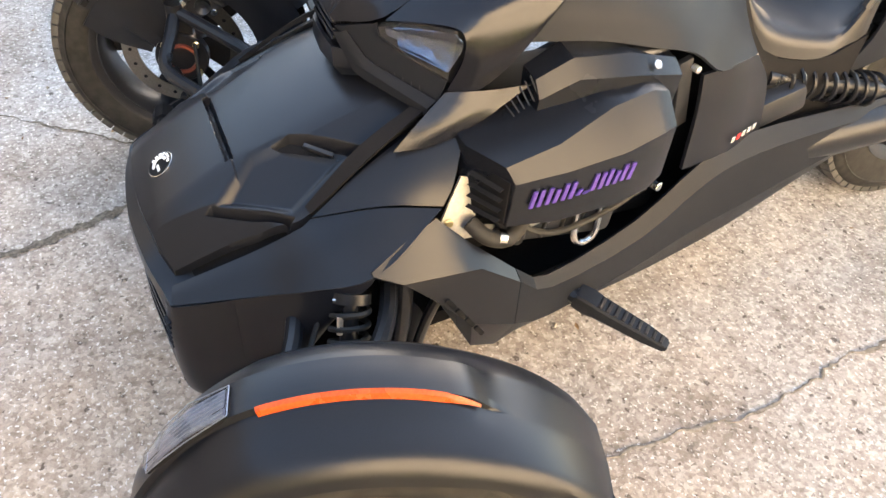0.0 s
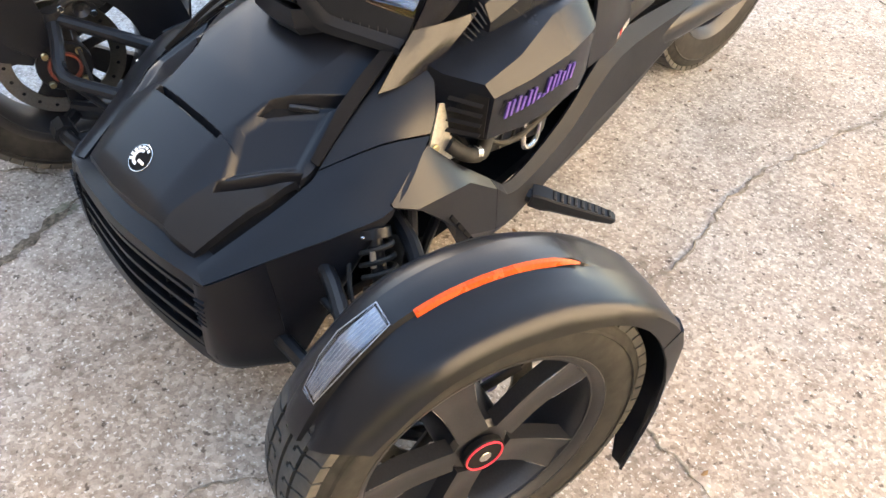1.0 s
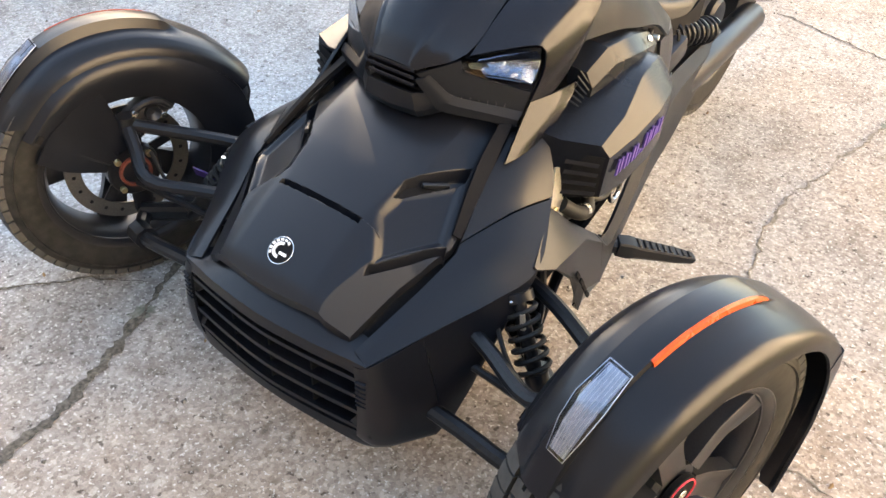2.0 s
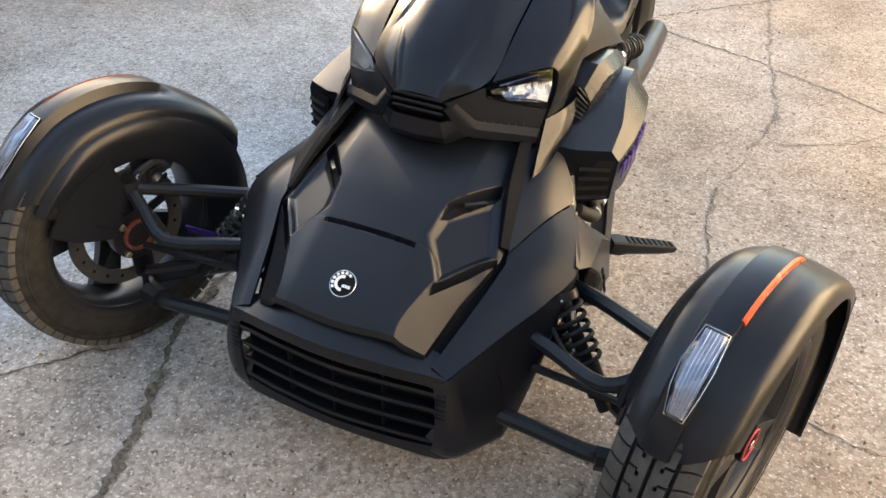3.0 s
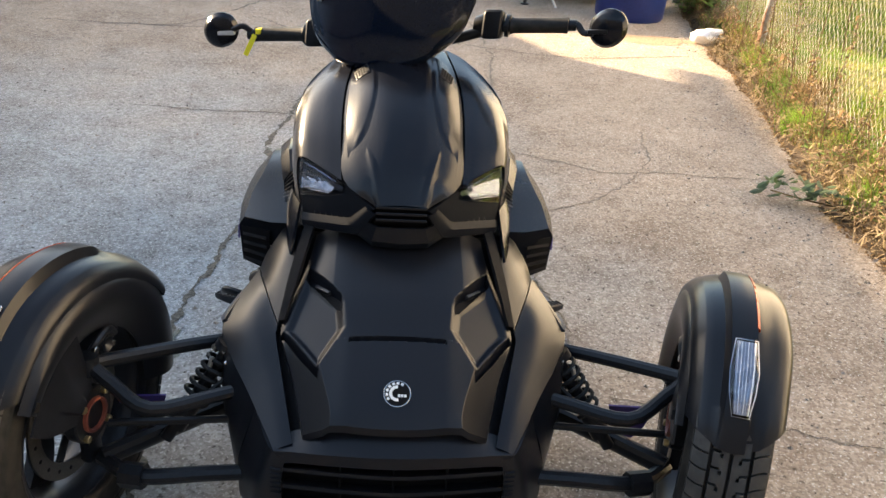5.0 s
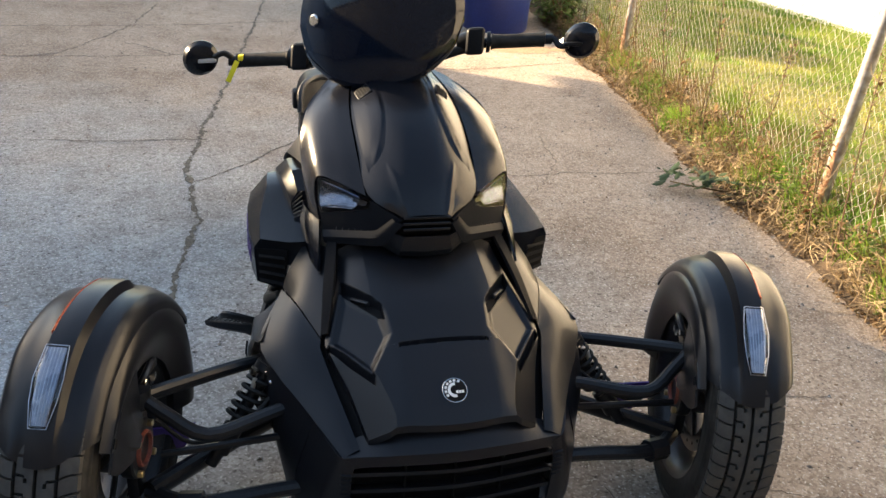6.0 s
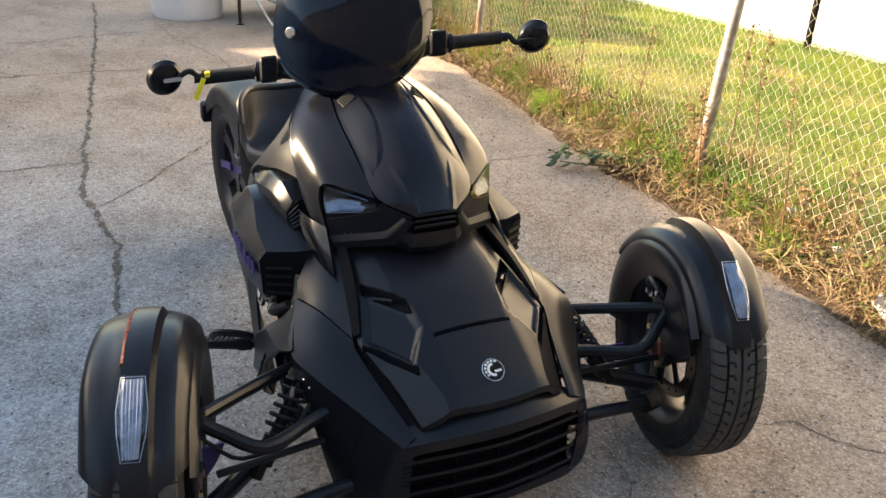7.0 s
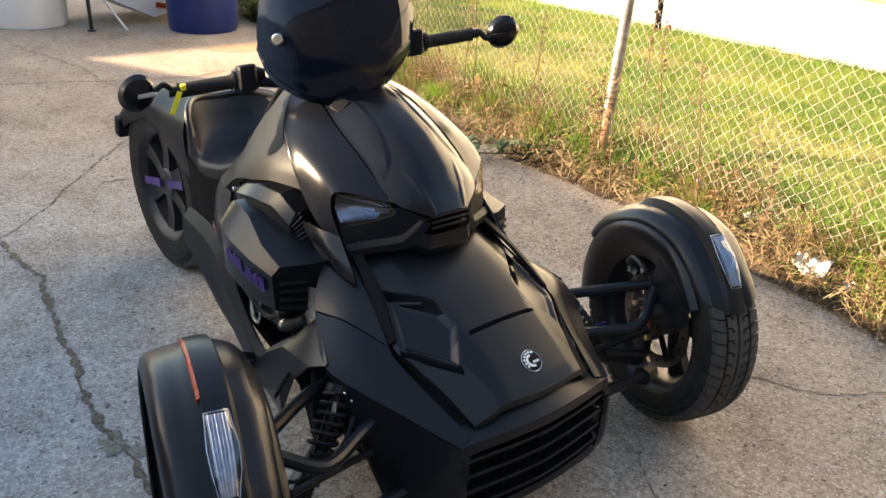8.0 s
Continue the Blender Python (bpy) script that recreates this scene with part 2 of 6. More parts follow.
# ---- mesh helpers ----
def finish(bm, angle=32):
    bmesh.ops.recalc_face_normals(bm, faces=bm.faces)
    for f in bm.faces:
        f.smooth = True
    me = bpy.data.meshes.new("mesh")
    bm.to_mesh(me)
    bm.free()
    me.set_sharp_from_angle(angle=radians(angle))
    return me


def part(name, bm, material, parent=None, label="", angle=32):
    """Links a bmesh as one mesh object under a thing or a part."""
    me = finish(bm, angle)
    me.name = name
    me.materials.append(material)
    ob = new(name, me)
    if parent is not None:
        # thing > part > sub-part, no deeper
        while parent.parent is not None and parent.parent.parent is not None:
            parent = parent.parent
        ob.parent = parent
    if label:
        ob["label"] = label
    return ob


def thing(name, label, category, m=None, group="", kind=""):
    ob = new(name)
    ob.empty_display_size = 0.1
    if m is not None:
        ob.matrix_world = m
    return tagged(ob, label, category, group, kind)


def add_box(bm, size, m=Matrix(), bevel=0.0, seg=2):
    r = bmesh.ops.create_cube(bm, size=1, matrix=m @ Matrix.Diagonal((*size, 1)))
    if bevel:
        es = list({e for v in r["verts"] for e in v.link_edges})
        bmesh.ops.bevel(bm, geom=es, offset=bevel, segments=seg, affect="EDGES", profile=0.6)
    return bm


def box(size, m=Matrix(), bevel=0.0, seg=2):
    return add_box(bmesh.new(), size, m, bevel, seg)


def catmull(ps, n, smooth=True):
    """n + 1 points on a smooth or straight run through ps."""
    ps = [Vector(p) for p in ps]
    out, k = [], len(ps) - 1
    for i in range(n + 1):
        s = i / n * k
        j = min(int(s), k - 1)
        f = s - j
        a, b = ps[j], ps[j + 1]
        if not smooth or k == 1:
            out.append(a.lerp(b, f))
            continue
        p0 = ps[j - 1] if j else a * 2 - b
        p3 = ps[j + 2] if j + 2 <= k else b * 2 - a
        out.append(0.5 * ((2 * a) + (b - p0) * f + (2 * p0 - 5 * a + 4 * b - p3) * f * f + (3 * a - p0 - 3 * b + p3) * f ** 3))
    return out


def mir(rows, s):
    return [[(x * s, y, z) for x, y, z in r] for r in rows]


def full(rows):
    """Half sections from the middle outwards, made whole."""
    return [[(-x, y, z) for x, y, z in reversed(r[1:])] + list(r) for r in rows]


def add_sheet(bm, rows, thick=0.004, nu=3, nv=3, su=True, sv=True, away=None):
    """A panel through rows of points, with thickness, laid on the side away from the point given."""
    across = [catmull(r, nv * (len(r) - 1), sv) for r in rows]
    cols = [catmull([r[j] for r in across], nu * (len(rows) - 1), su) for j in range(len(across[0]))]
    vs = [[bm.verts.new(p) for p in c] for c in cols]
    fs = []
    for a, b in zip(vs, vs[1:]):
        for i in range(len(a) - 1):
            fs.append(bm.faces.new((a[i], b[i], b[i + 1], a[i + 1])))
    bm.normal_update()
    mid = fs[len(fs) // 2]
    side = mid.normal.dot(mid.calc_center_median() - Vector(away if away is not None else (0, 0.4, 0.2)))
    if side < 0:
        bmesh.ops.reverse_faces(bm, faces=fs)
        bm.normal_update()
    if thick:
        bmesh.ops.solidify(bm, geom=fs, thickness=thick)
    return bm


def sheet(rows, thick=0.004, nu=3, nv=3, su=True, sv=True, away=None):
    return add_sheet(bmesh.new(), rows, thick, nu, nv, su, sv, away)


def add_loft(bm, rings, close=True):
    """Joins closed rings of points; caps the ends."""
    vs = [[bm.verts.new(p) for p in r] for r in rings]
    k = len(vs[0])
    for a, b in zip(vs, vs[1:]):
        for i in range(k):
            bm.faces.new((a[i], a[(i + 1) % k], b[(i + 1) % k], b[i]))
    if close:
        bm.faces.new(vs[0]), bm.faces.new(list(reversed(vs[-1])))
    return bm


def add_tube(bm, ps, r, sides=8, n=0, smooth=True, flat=1.0):
    """A round bar along points; r a number or one for each point."""
    m = n or (len(ps) - 1) * (4 if smooth and len(ps) > 2 else 1)
    pts = catmull(ps, m, smooth)
    rings, up = [], None
    for i, p in enumerate(pts):
        d = (pts[min(i + 1, m)] - pts[max(i - 1, 0)]).normalized()
        if up is None:
            up = d.orthogonal().normalized()
        up = (up - d * up.dot(d)).normalized()
        w = d.cross(up)
        rr = r if isinstance(r, (int, float)) else r[0] + (r[-1] - r[0]) * i / m
        rings.append([p + (up * math.cos(a) * flat + w * math.sin(a)) * rr for a in [2 * math.pi * k / sides for k in range(sides)]])
    return add_loft(bm, rings)


def tube(ps, r, sides=8, n=0, smooth=True, flat=1.0):
    return add_tube(bmesh.new(), ps, r, sides, n, smooth, flat)


def add_lathe(bm, prof, seg=48, m=Matrix(), start=0.0, sweep=360.0, closed=False):
    """Turns (x, r) pairs about the x axis; closed joins the last pair to the first."""
    turn = sweep >= 359.9
    cnt = seg if turn else seg + 1
    vs = []
    for i in range(cnt):
        a = radians(start + sweep * i / seg)
        vs.append([bm.verts.new(m @ Vector((x, -r * math.sin(a), r * math.cos(a)))) for x, r in prof])
    k = len(prof)
    for i in range(seg):
        a, b = vs[i], vs[(i + 1) % cnt]
        for j in range(k if closed else k - 1):
            q = (a[j], a[(j + 1) % k], b[(j + 1) % k], b[j])
            bm.faces.new(q)
    return bm


def lathe(prof, seg=48, m=Matrix(), start=0.0, sweep=360.0, closed=False):
    return add_lathe(bmesh.new(), prof, seg, m, start, sweep, closed)


def disc(r, depth, m=Matrix(), seg=24, bevel=0.0):
    """A round plate along x, its middle at the origin."""
    h, b = depth / 2, bevel or min(depth, r) * 0.12
    return lathe([(-h, 0.0001), (-h, r - b), (-h + b, r), (h - b, r), (h, r - b), (h, 0.0001)], seg, m)


def spring(a, b, r, wire, turns, sides=6):
    a, b = Vector(a), Vector(b)
    d = (b - a).normalized()
    u = d.orthogonal().normalized()
    w = d.cross(u)
    k = int(turns * 14)
    return tube([a.lerp(b, i / k) + (u * math.cos(2 * math.pi * turns * i / k) + w * math.sin(2 * math.pi * turns * i / k)) * r for i in range(k + 1)], wire, sides, k, False)



# ---- ground and surroundings ----
def ribbon(points, width, z, rough=0.5, step=0.012):
    """A ragged strip along the ground."""
    pts, out = [Vector((*p, 0)) for p in points], []
    for a, b in zip(pts, pts[1:]):
        k = max(2, int((b - a).length / step))
        out += [a.lerp(b, i / k) for i in range(k)]
    out.append(pts[-1])
    bm, last = bmesh.new(), None
    for i, p in enumerate(out):
        d = out[min(i + 1, len(out) - 1)] - out[max(i - 1, 0)]
        side = Vector((-d.y, d.x, 0)).normalized()
        p = p + side * noise.noise(p * 7) * 0.02 + side * noise.noise(p * 31) * 0.014 + side * noise.noise(p * 83) * 0.006
        taper = min(1, i / 4 + 0.2, (len(out) - 1 - i) / 4 + 0.2)
        w = width * taper * (0.9 + rough * 3 * noise.noise(p * 17) + rough * random.uniform(-0.7, 1.1))
        w = max(w, width * 0.15)
        row = [bm.verts.new((q.x, q.y, h)) for q, h in ((p + side * w, z), (p, z + 0.0012), (p - side * w * random.uniform(0.6, 1.1), z))]
        if last:
            for j in (0, 1):
                bm.faces.new((last[j], row[j], row[j + 1], last[j + 1]))
        last = row
    return bm


def ground_sheet(x0, x1, y0, y1, nx, ny, height):
    bm = bmesh.new()
    vs = [[bm.verts.new((x0 + (x1 - x0) * i / nx, y0 + (y1 - y0) * j / ny, height(x0 + (x1 - x0) * i / nx, y0 + (y1 - y0) * j / ny))) for j in range(ny + 1)] for i in range(nx + 1)]
    for i in range(nx):
        for j in range(ny):
            bm.faces.new((vs[i][j], vs[i + 1][j], vs[i + 1][j + 1], vs[i][j + 1]))
    return bm


def edge_x(y):
    """Where the driveway ends and the verge begins."""
    return 1.66 + 0.155 * y + 0.03 * math.sin(y * 2.1) + 0.05 * noise.noise(Vector((y * 3.0, 1.7, 0)))


def fence_x(y):
    return 2.08 + 0.155 * (y - 1.47)


def lawn_z(x, y):
    d = x - edge_x(y)
    return -0.012 + 0.112 * math.sin(1.5708 * min(1, max(0, d / 0.33))) + 0.02 * noise.noise(Vector((x * 1.3, y * 1.3, 0))) * min(1, max(0, d)) * min(1, max(0, 5.3 - x))


ground = part("ground", ground_sheet(-400, 400, -400, 400, 8, 8, lambda x, y: -0.03), M_SOIL)
tagged(ground, "bare dry earth under and around the driveway", "ground", kind="structure")

bm = bmesh.new()
ys = [-6 + 0.12 * i for i in range(170)]
left = [bm.verts.new((-6.0, y, 0)) for y in ys]
right = [bm.verts.new((edge_x(y) + random.uniform(-0.012, 0.012), y, 0)) for y in ys]
for i in range(len(ys) - 1):
    bm.faces.new((left[i], right[i], right[i + 1], left[i + 1]))
r = bmesh.ops.extrude_face_region(bm, geom=list(bm.faces))
bmesh.ops.translate(bm, vec=(0, 0, -0.12), verts=[g for g in r["geom"] if isinstance(g, bmesh.types.BMVert)])
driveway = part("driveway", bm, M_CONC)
tagged(driveway, "old weathered concrete driveway with dirt-filled cracks", "driveway", kind="structure")

CRACKS = (
    (((0.12, 7.6), (-0.06, 6.04), (-0.35, 3.95), (-0.48, 3.08), (-0.57, 2.36), (-0.52, 1.79), (-0.6, 1.24), (-0.63, 0.85), (-0.65, 0.6), (-0.62, 0.44), (-0.56, 0.02), (-0.47, -0.16), (-0.38, -0.41), (-0.33, -0.8)), 0.019),
    (((-0.53, 2.21), (-0.35, 2.39), (-0.15, 2.65), (0.2, 3.06), (0.6, 3.5)), 0.005),
    (((-2.4, 4.60), (-1.64, 4.61), (-1.17, 4.63), (-0.68, 4.69), (-0.43, 4.72), (0.08, 4.69), (0.40, 4.59), (0.61, 4.50), (0.95, 4.38), (1.28, 4.33), (2.13, 4.57)), 0.006),
    (((-2.5, 5.55), (-1.94, 5.59), (-1.05, 5.69), (-0.58, 5.78), (0.29, 6.03)), 0.006),
    (((-0.88, 6.68), (-1.04, 5.69), (-1.26, 5.09), (-1.44, 4.69), (-1.64, 4.61)), 0.005),
    (((-1.04, 5.07), (-0.85, 4.90), (-0.68, 4.69)), 0.004),
    (((0.47, 6.4), (0.485, 6.09), (0.50, 5.65), (0.60, 5.29), (0.67, 4.85), (0.647, 4.56), (0.674, 4.26), (0.62, 3.9), (0.6, 3.5)), 0.006),
    (((-1.3, 2.84), (-0.88, 2.82), (-0.5, 2.82)), 0.004),
    (((0.4, 3.35), (0.5, 2.59), (0.61, 1.96), (0.54, 1.62), (0.5, 1.34), (0.51, 1.1), (0.54, 0.97), (0.55, 0.82), (0.53, 0.65), (0.54, 0.5), (0.5, 0.3)), 0.008),
    (((0.52, 2.42), (0.75, 2.32), (0.96, 2.2), (1.23, 2.22), (1.83, 2.2)), 0.004),
    (((0.64, 1.75), (0.87, 1.87), (1.05, 2.08), (1.23, 2.37), (1.3, 2.8)), 0.005),
    (((0.0, 2.62), (0.15, 2.59), (0.51, 2.45)), 0.003),
    (((-0.95, -0.45), (-0.84, -0.3), (-0.76, -0.2), (-0.7, -0.11), (-0.58, -0.03)), 0.006),
    (((0.6, 0.5), (0.78, 0.43), (0.84, 0.42), (0.95, 0.4), (1.3, 0.3)), 0.003),
    (((0.46, 0.06), (0.43, -0.1), (0.35, -0.21), (0.3, -0.35)), 0.005),
    (((0.8, 0.0), (1.03, -0.1), (1.1, -0.26), (1.3, -0.4)), 0.004),
)
for pts, w in CRACKS:
    tagged(part("crack", ribbon(pts, max(w * 0.5, 0.0024 + 0.0005 * max(0, pts[0][1])), 0.003), M_CRACK if pts[0][0] < 0.3 else M_OLDCRACK, driveway), kind="structure")


def blot(bm, x, y, rx, ry, z=0.0032):
    """A ragged flat patch."""
    k = 56
    ring = []
    for i in range(k):
        a = 2 * math.pi * i / k
        q = 0.75 + 0.5 * noise.noise(Vector((math.cos(a) * 1.6 + x * 7, math.sin(a) * 1.6 + y * 7, 0))) + 0.35 * noise.noise(Vector((math.cos(a) * 6 + x, math.sin(a) * 6, y)))
        ring.append(bm.verts.new((x + rx * q * math.cos(a), y + ry * q * math.sin(a), z)))
    c = bm.verts.new((x, y, z + 0.0008))
    for i in range(k):
        bm.faces.new((c, ring[i], ring[(i + 1) % k]))


# broken, dirt-filled patches where cracks meet
for x, y, r0 in ((-0.65, 0.72, 0.045), (-0.61, 0.66, 0.03), (-0.5, -0.1, 0.03), (0.6, 1.96, 0.02), (-0.56, 2.3, 0.02), (-0.62, 0.45, 0.02)):
    bm = bmesh.new()
    blot(bm, x, y, r0, r0 * 1.3)
    tagged(part("dirt_patch", bm, M_MOSS, driveway), kind="structure")
bm = bmesh.new()
blot(bm, 2.0, 5.05, 0.42, 0.17, 0.002)
tagged(part("dirt_patch", bm, M_STAIN, driveway, "reddish brown soil stain"), kind="structure")

lawn = part("lawn", ground_sheet(1.2, 16.0, -6.0, 16.0, 74, 110, lambda x, y: lawn_z(x, y) - (0.0 if x > fence_x(y) + 0.12 else 0.09)), M_LAWN)
tagged(lawn, "sunlit patchy lawn behind the fence", "lawn", kind="structure")
bm, rows = bmesh.new(), []
for j in range(260):
    y = -3 + 0.045 * j
    lip = edge_x(y) - 0.03 + 0.05 * noise.noise(Vector((y * 5, 0, 2)))
    rows.append([bm.verts.new((lip + (fence_x(y) + 0.15 - lip) * i / 12, y, 0.0025 + max(0, lawn_z(lip + (fence_x(y) + 0.15 - lip) * i / 12, y)) * (1 if i else 0) + 0.008 * min(i, 2) * abs(noise.noise(Vector((i * 0.5, y * 7, 5)))))) for i in range(13)])
for a, c in zip(rows, rows[1:]):
    for i in range(12):
        bm.faces.new((a[i], a[i + 1], c[i + 1], c[i]))
soil = part("verge_soil", bm, M_SOIL)
tagged(soil, "strip of bare dry soil between concrete and fence", "soil", kind="structure")
far_drive = part("neighbour_driveway", ground_sheet(5.5, 9.5, -6.0, 16.0, 4, 22, lambda x, y: 0.105), M_SLAB2)
tagged(far_drive, "pale sunlit concrete driveway beyond the lawn", "driveway", kind="structure")


def scatter(count, place, make):
    """One mesh of many small pieces; make returns the corners of each piece's faces."""
    verts, faces = [], []
    for _ in range(count):
        p = place()
        if p is None:
            continue
        for poly in make(p):
            faces.append(tuple(range(len(verts), len(verts) + len(poly))))
            verts += poly
    me = bpy.data.meshes.new("pieces")
    me.from_pydata(verts, [], faces)
    return me


def stuff(name, me, material, label, category):
    me.name = name
    me.materials.append(material)
    return tagged(new(name, me), label, category, kind="stuff")


def blade(h, w, lean):
    def f(p):
        a, b = random.uniform(0, 6.283), random.uniform(0, 6.283)
        hh, ll = h * random.uniform(0.5, 1.3), lean * random.uniform(0.2, 1.2)
        dx, dy = math.cos(a) * w / 2, math.sin(a) * w / 2
        tx, ty = math.cos(b) * ll * hh, math.sin(b) * ll * hh
        x, y, z = p
        return [[(x - dx, y - dy, z), (x + dx, y + dy, z), (x + dx * 0.7 + tx * 0.4, y + dy * 0.7 + ty * 0.4, z + hh * 0.6), (x - dx * 0.7 + tx * 0.4, y - dy * 0.7 + ty * 0.4, z + hh * 0.6)],
                [(x - dx * 0.7 + tx * 0.4, y - dy * 0.7 + ty * 0.4, z + hh * 0.6), (x + dx * 0.7 + tx * 0.4, y + dy * 0.7 + ty * 0.4, z + hh * 0.6), (x + tx, y + ty, z + hh)]]
    return f


def leaf(size):
    def f(p):
        m = Matrix.Translation(p) @ Euler((random.uniform(-0.6, 0.6), random.uniform(-0.6, 0.6), random.uniform(0, 6.28))).to_matrix().to_4x4()
        s = size * random.uniform(0.5, 1.4)
        pts = [(-1, 0, 0.1), (-0.4, 0.42, 0), (0.4, 0.36, 0.08), (1, 0, 0.2), (0.4, -0.4, 0.1), (-0.4, -0.38, 0.02)]
        v = [tuple(m @ Vector((a * s, b * s, c * s))) for a, b, c in pts]
        return [[v[0], v[1], v[2], v[3]], [v[0], v[3], v[4], v[5]]]
    return f


def on_lawn(dry, x0=2.0, x1=5.6):
    """Places on the lawn, in green or in bleached patches."""
    def f():
        x, y = random.uniform(x0, x1), random.uniform(-2.2, 8.5)
        if x < edge_x(y) + 0.30:
            return None
        v = noise.noise(Vector((x * 1.1, y * 1.1, 4))) + 0.6 * noise.noise(Vector((x * 3.1, y * 3.1, 7))) + 0.35 * (x - 4.4) * (1 if x > 4.4 else 0.25)
        if (v > random.uniform(-0.35, 0.05)) == dry:
            return None
        return (x, y, lawn_z(x, y) - 0.004)
    return f


def on_verge(spread=0.5, off=0.05):
    def f():
        y = random.uniform(-1.8, 6.5)
        d = off + abs(random.gauss(0, spread * 0.5))
        x = edge_x(y) + d * random.uniform(0.5, 1.2)
        if noise.noise(Vector((x * 4, y * 4, 9))) < -0.25:
            return None
        return (x, y, max(0.0, lawn_z(x, y)))
    return f


def near_fence(off, spread, tufts):
    """Clumped growth along the fence's foot."""
    centres = [(random.uniform(-2.0, 6.5), off + random.gauss(0, spread)) for _ in range(tufts)]

    def f():
        y, d = random.choice(centres)
        y += random.gauss(0, 0.05)
        x = fence_x(y) + d + random.gauss(0, 0.05)
        if x < edge_x(y) + 0.02:
            return None
        return (x, y, max(0.0, lawn_z(x, y)) - 0.005)
    return f


def tufts(centres, spread):
    def f():
        x, y = random.choice(centres)
        x, y = x + random.gauss(0, spread * 0.6), y + random.gauss(0, spread)
        return (x, y, max(0.0, lawn_z(x, y)) - 0.004)
    return f


def strand(length):
    """A thin bent dead stem lying over the others."""
    def f(p):
        a, h = random.uniform(0, 6.283), random.uniform(0.005, 0.07)
        s = length * random.uniform(0.4, 1.3)
        d = Vector((math.cos(a), math.sin(a), random.uniform(-0.1, 0.35)))
        side = Vector((-math.sin(a), math.cos(a), 0)) * random.uniform(0.001, 0.0026)
        out, last = [], None
        q = Vector(p) + Vector((0, 0, h))
        for i in range(5):
            row = (tuple(q - side), tuple(q + side + Vector((0, 0, 0.001))))
            if last:
                out.append([last[0], last[1], row[1], row[0]])
            last = row
            q = q + d * s / 4
            d = d + Vector((random.uniform(-0.4, 0.4), random.uniform(-0.4, 0.4), random.uniform(-0.35, 0.1)))
            if q.z < p[2] + 0.003:
                q.z = p[2] + 0.003
        return out
    return f


stuff("lawn_grass", scatter(190000, on_lawn(False), blade(0.040, 0.004, 1.0)), M_BLADE, "short green grass of a mown lawn", "grass")
stuff("bleached_lawn_grass", scatter(140000, on_lawn(True), blade(0.027, 0.004, 1.3)), M_STRAW, "yellowed dry patches of a mown lawn", "grass")
stuff("dry_verge_grass", scatter(9000, near_fence(0.02, 0.13, 110), blade(0.13, 0.003, 1.1)), M_DRY, "bleached dry grass along the fence", "grass")
stuff("green_verge_grass", scatter(16000, near_fence(0.14, 0.16, 100), blade(0.10, 0.005, 0.9)), M_BLADE, "tufts of green grass along the fence", "grass")
stuff("low_weeds", scatter(6500, near_fence(0.0, 0.11, 75), lambda p: leaf(0.013)((p[0], p[1], p[2] + random.uniform(0.005, 0.07)))), M_LEAF, "low green broad-leaved weeds along the fence", "weeds")
stuff("withered_weeds", scatter(6500, near_fence(-0.05, 0.09, 75), lambda p: leaf(0.013)((p[0], p[1], p[2] + random.uniform(0.005, 0.09)))), M_LITTER, "low withered brown weeds along the fence", "weeds")
stuff("bright_tufts", scatter(2400, tufts(((2.44, 4.02), (2.21, 2.95), (2.49, 4.25), (2.19, 2.86), (2.62, 5.2)), 0.06), blade(0.085, 0.004, 0.9)), M_TUFT, "bright green grass tufts at the concrete edge", "grass")
stuff("low_dry_grass", scatter(9000, on_verge(0.35, 0.02), blade(0.045, 0.004, 1.8)), M_DRY, "flattened dry grass at the concrete's edge", "grass")
stuff("dead_stems", scatter(9500, on_verge(0.36, 0.0), strand(0.14)), M_STEM, "tangled dead stems along the fence", "stems")
stuff("leaf_litter", scatter(21000, on_verge(0.36, -0.05), leaf(0.013)), M_LITTER, "dry fallen leaves at the foot of the fence", "leaves")


def on_drive():
    y = random.uniform(-1.2, 6.0)
    x = random.uniform(-2.6, 2.4) if random.random() < 0.7 else edge_x(y) - abs(random.gauss(0, 0.25))
    if x > edge_x(y):
        return None
    if noise.noise(Vector((x * 1.5, y * 1.5, 12))) < random.uniform(-0.5, 0.4):
        return None
    return (x, y, 0.0)


def pebble(size):
    def f(p):
        s = size * random.uniform(0.35, 1.0) ** 2 * 1.6
        a = random.uniform(0, 6.28)
        c, d = math.cos(a), math.sin(a)
        pts = [(1, 0, 0), (0.2, 0.7, 0), (-0.9, 0.2, 0), (0, -0.8, 0), (random.uniform(-0.3, 0.3), random.uniform(-0.3, 0.3), random.uniform(0.4, 0.9))]
        v = [(p[0] + s * (x * c - y * d), p[1] + s * (x * d + y * c), p[2] + s * z + 0.0005) for x, y, z in pts]
        return [[v[i], v[(i + 1) % 4], v[4]] for i in range(4)]
    return f


stuff("grit", scatter(5000, on_drive, pebble(0.0065)), M_STONE, "loose grit and crumbs on the concrete", "grit")
stuff("leaf_crumbs", scatter(900, on_drive, leaf(0.008)), M_LITTER, "small bits of dead leaf on the concrete", "leaves")


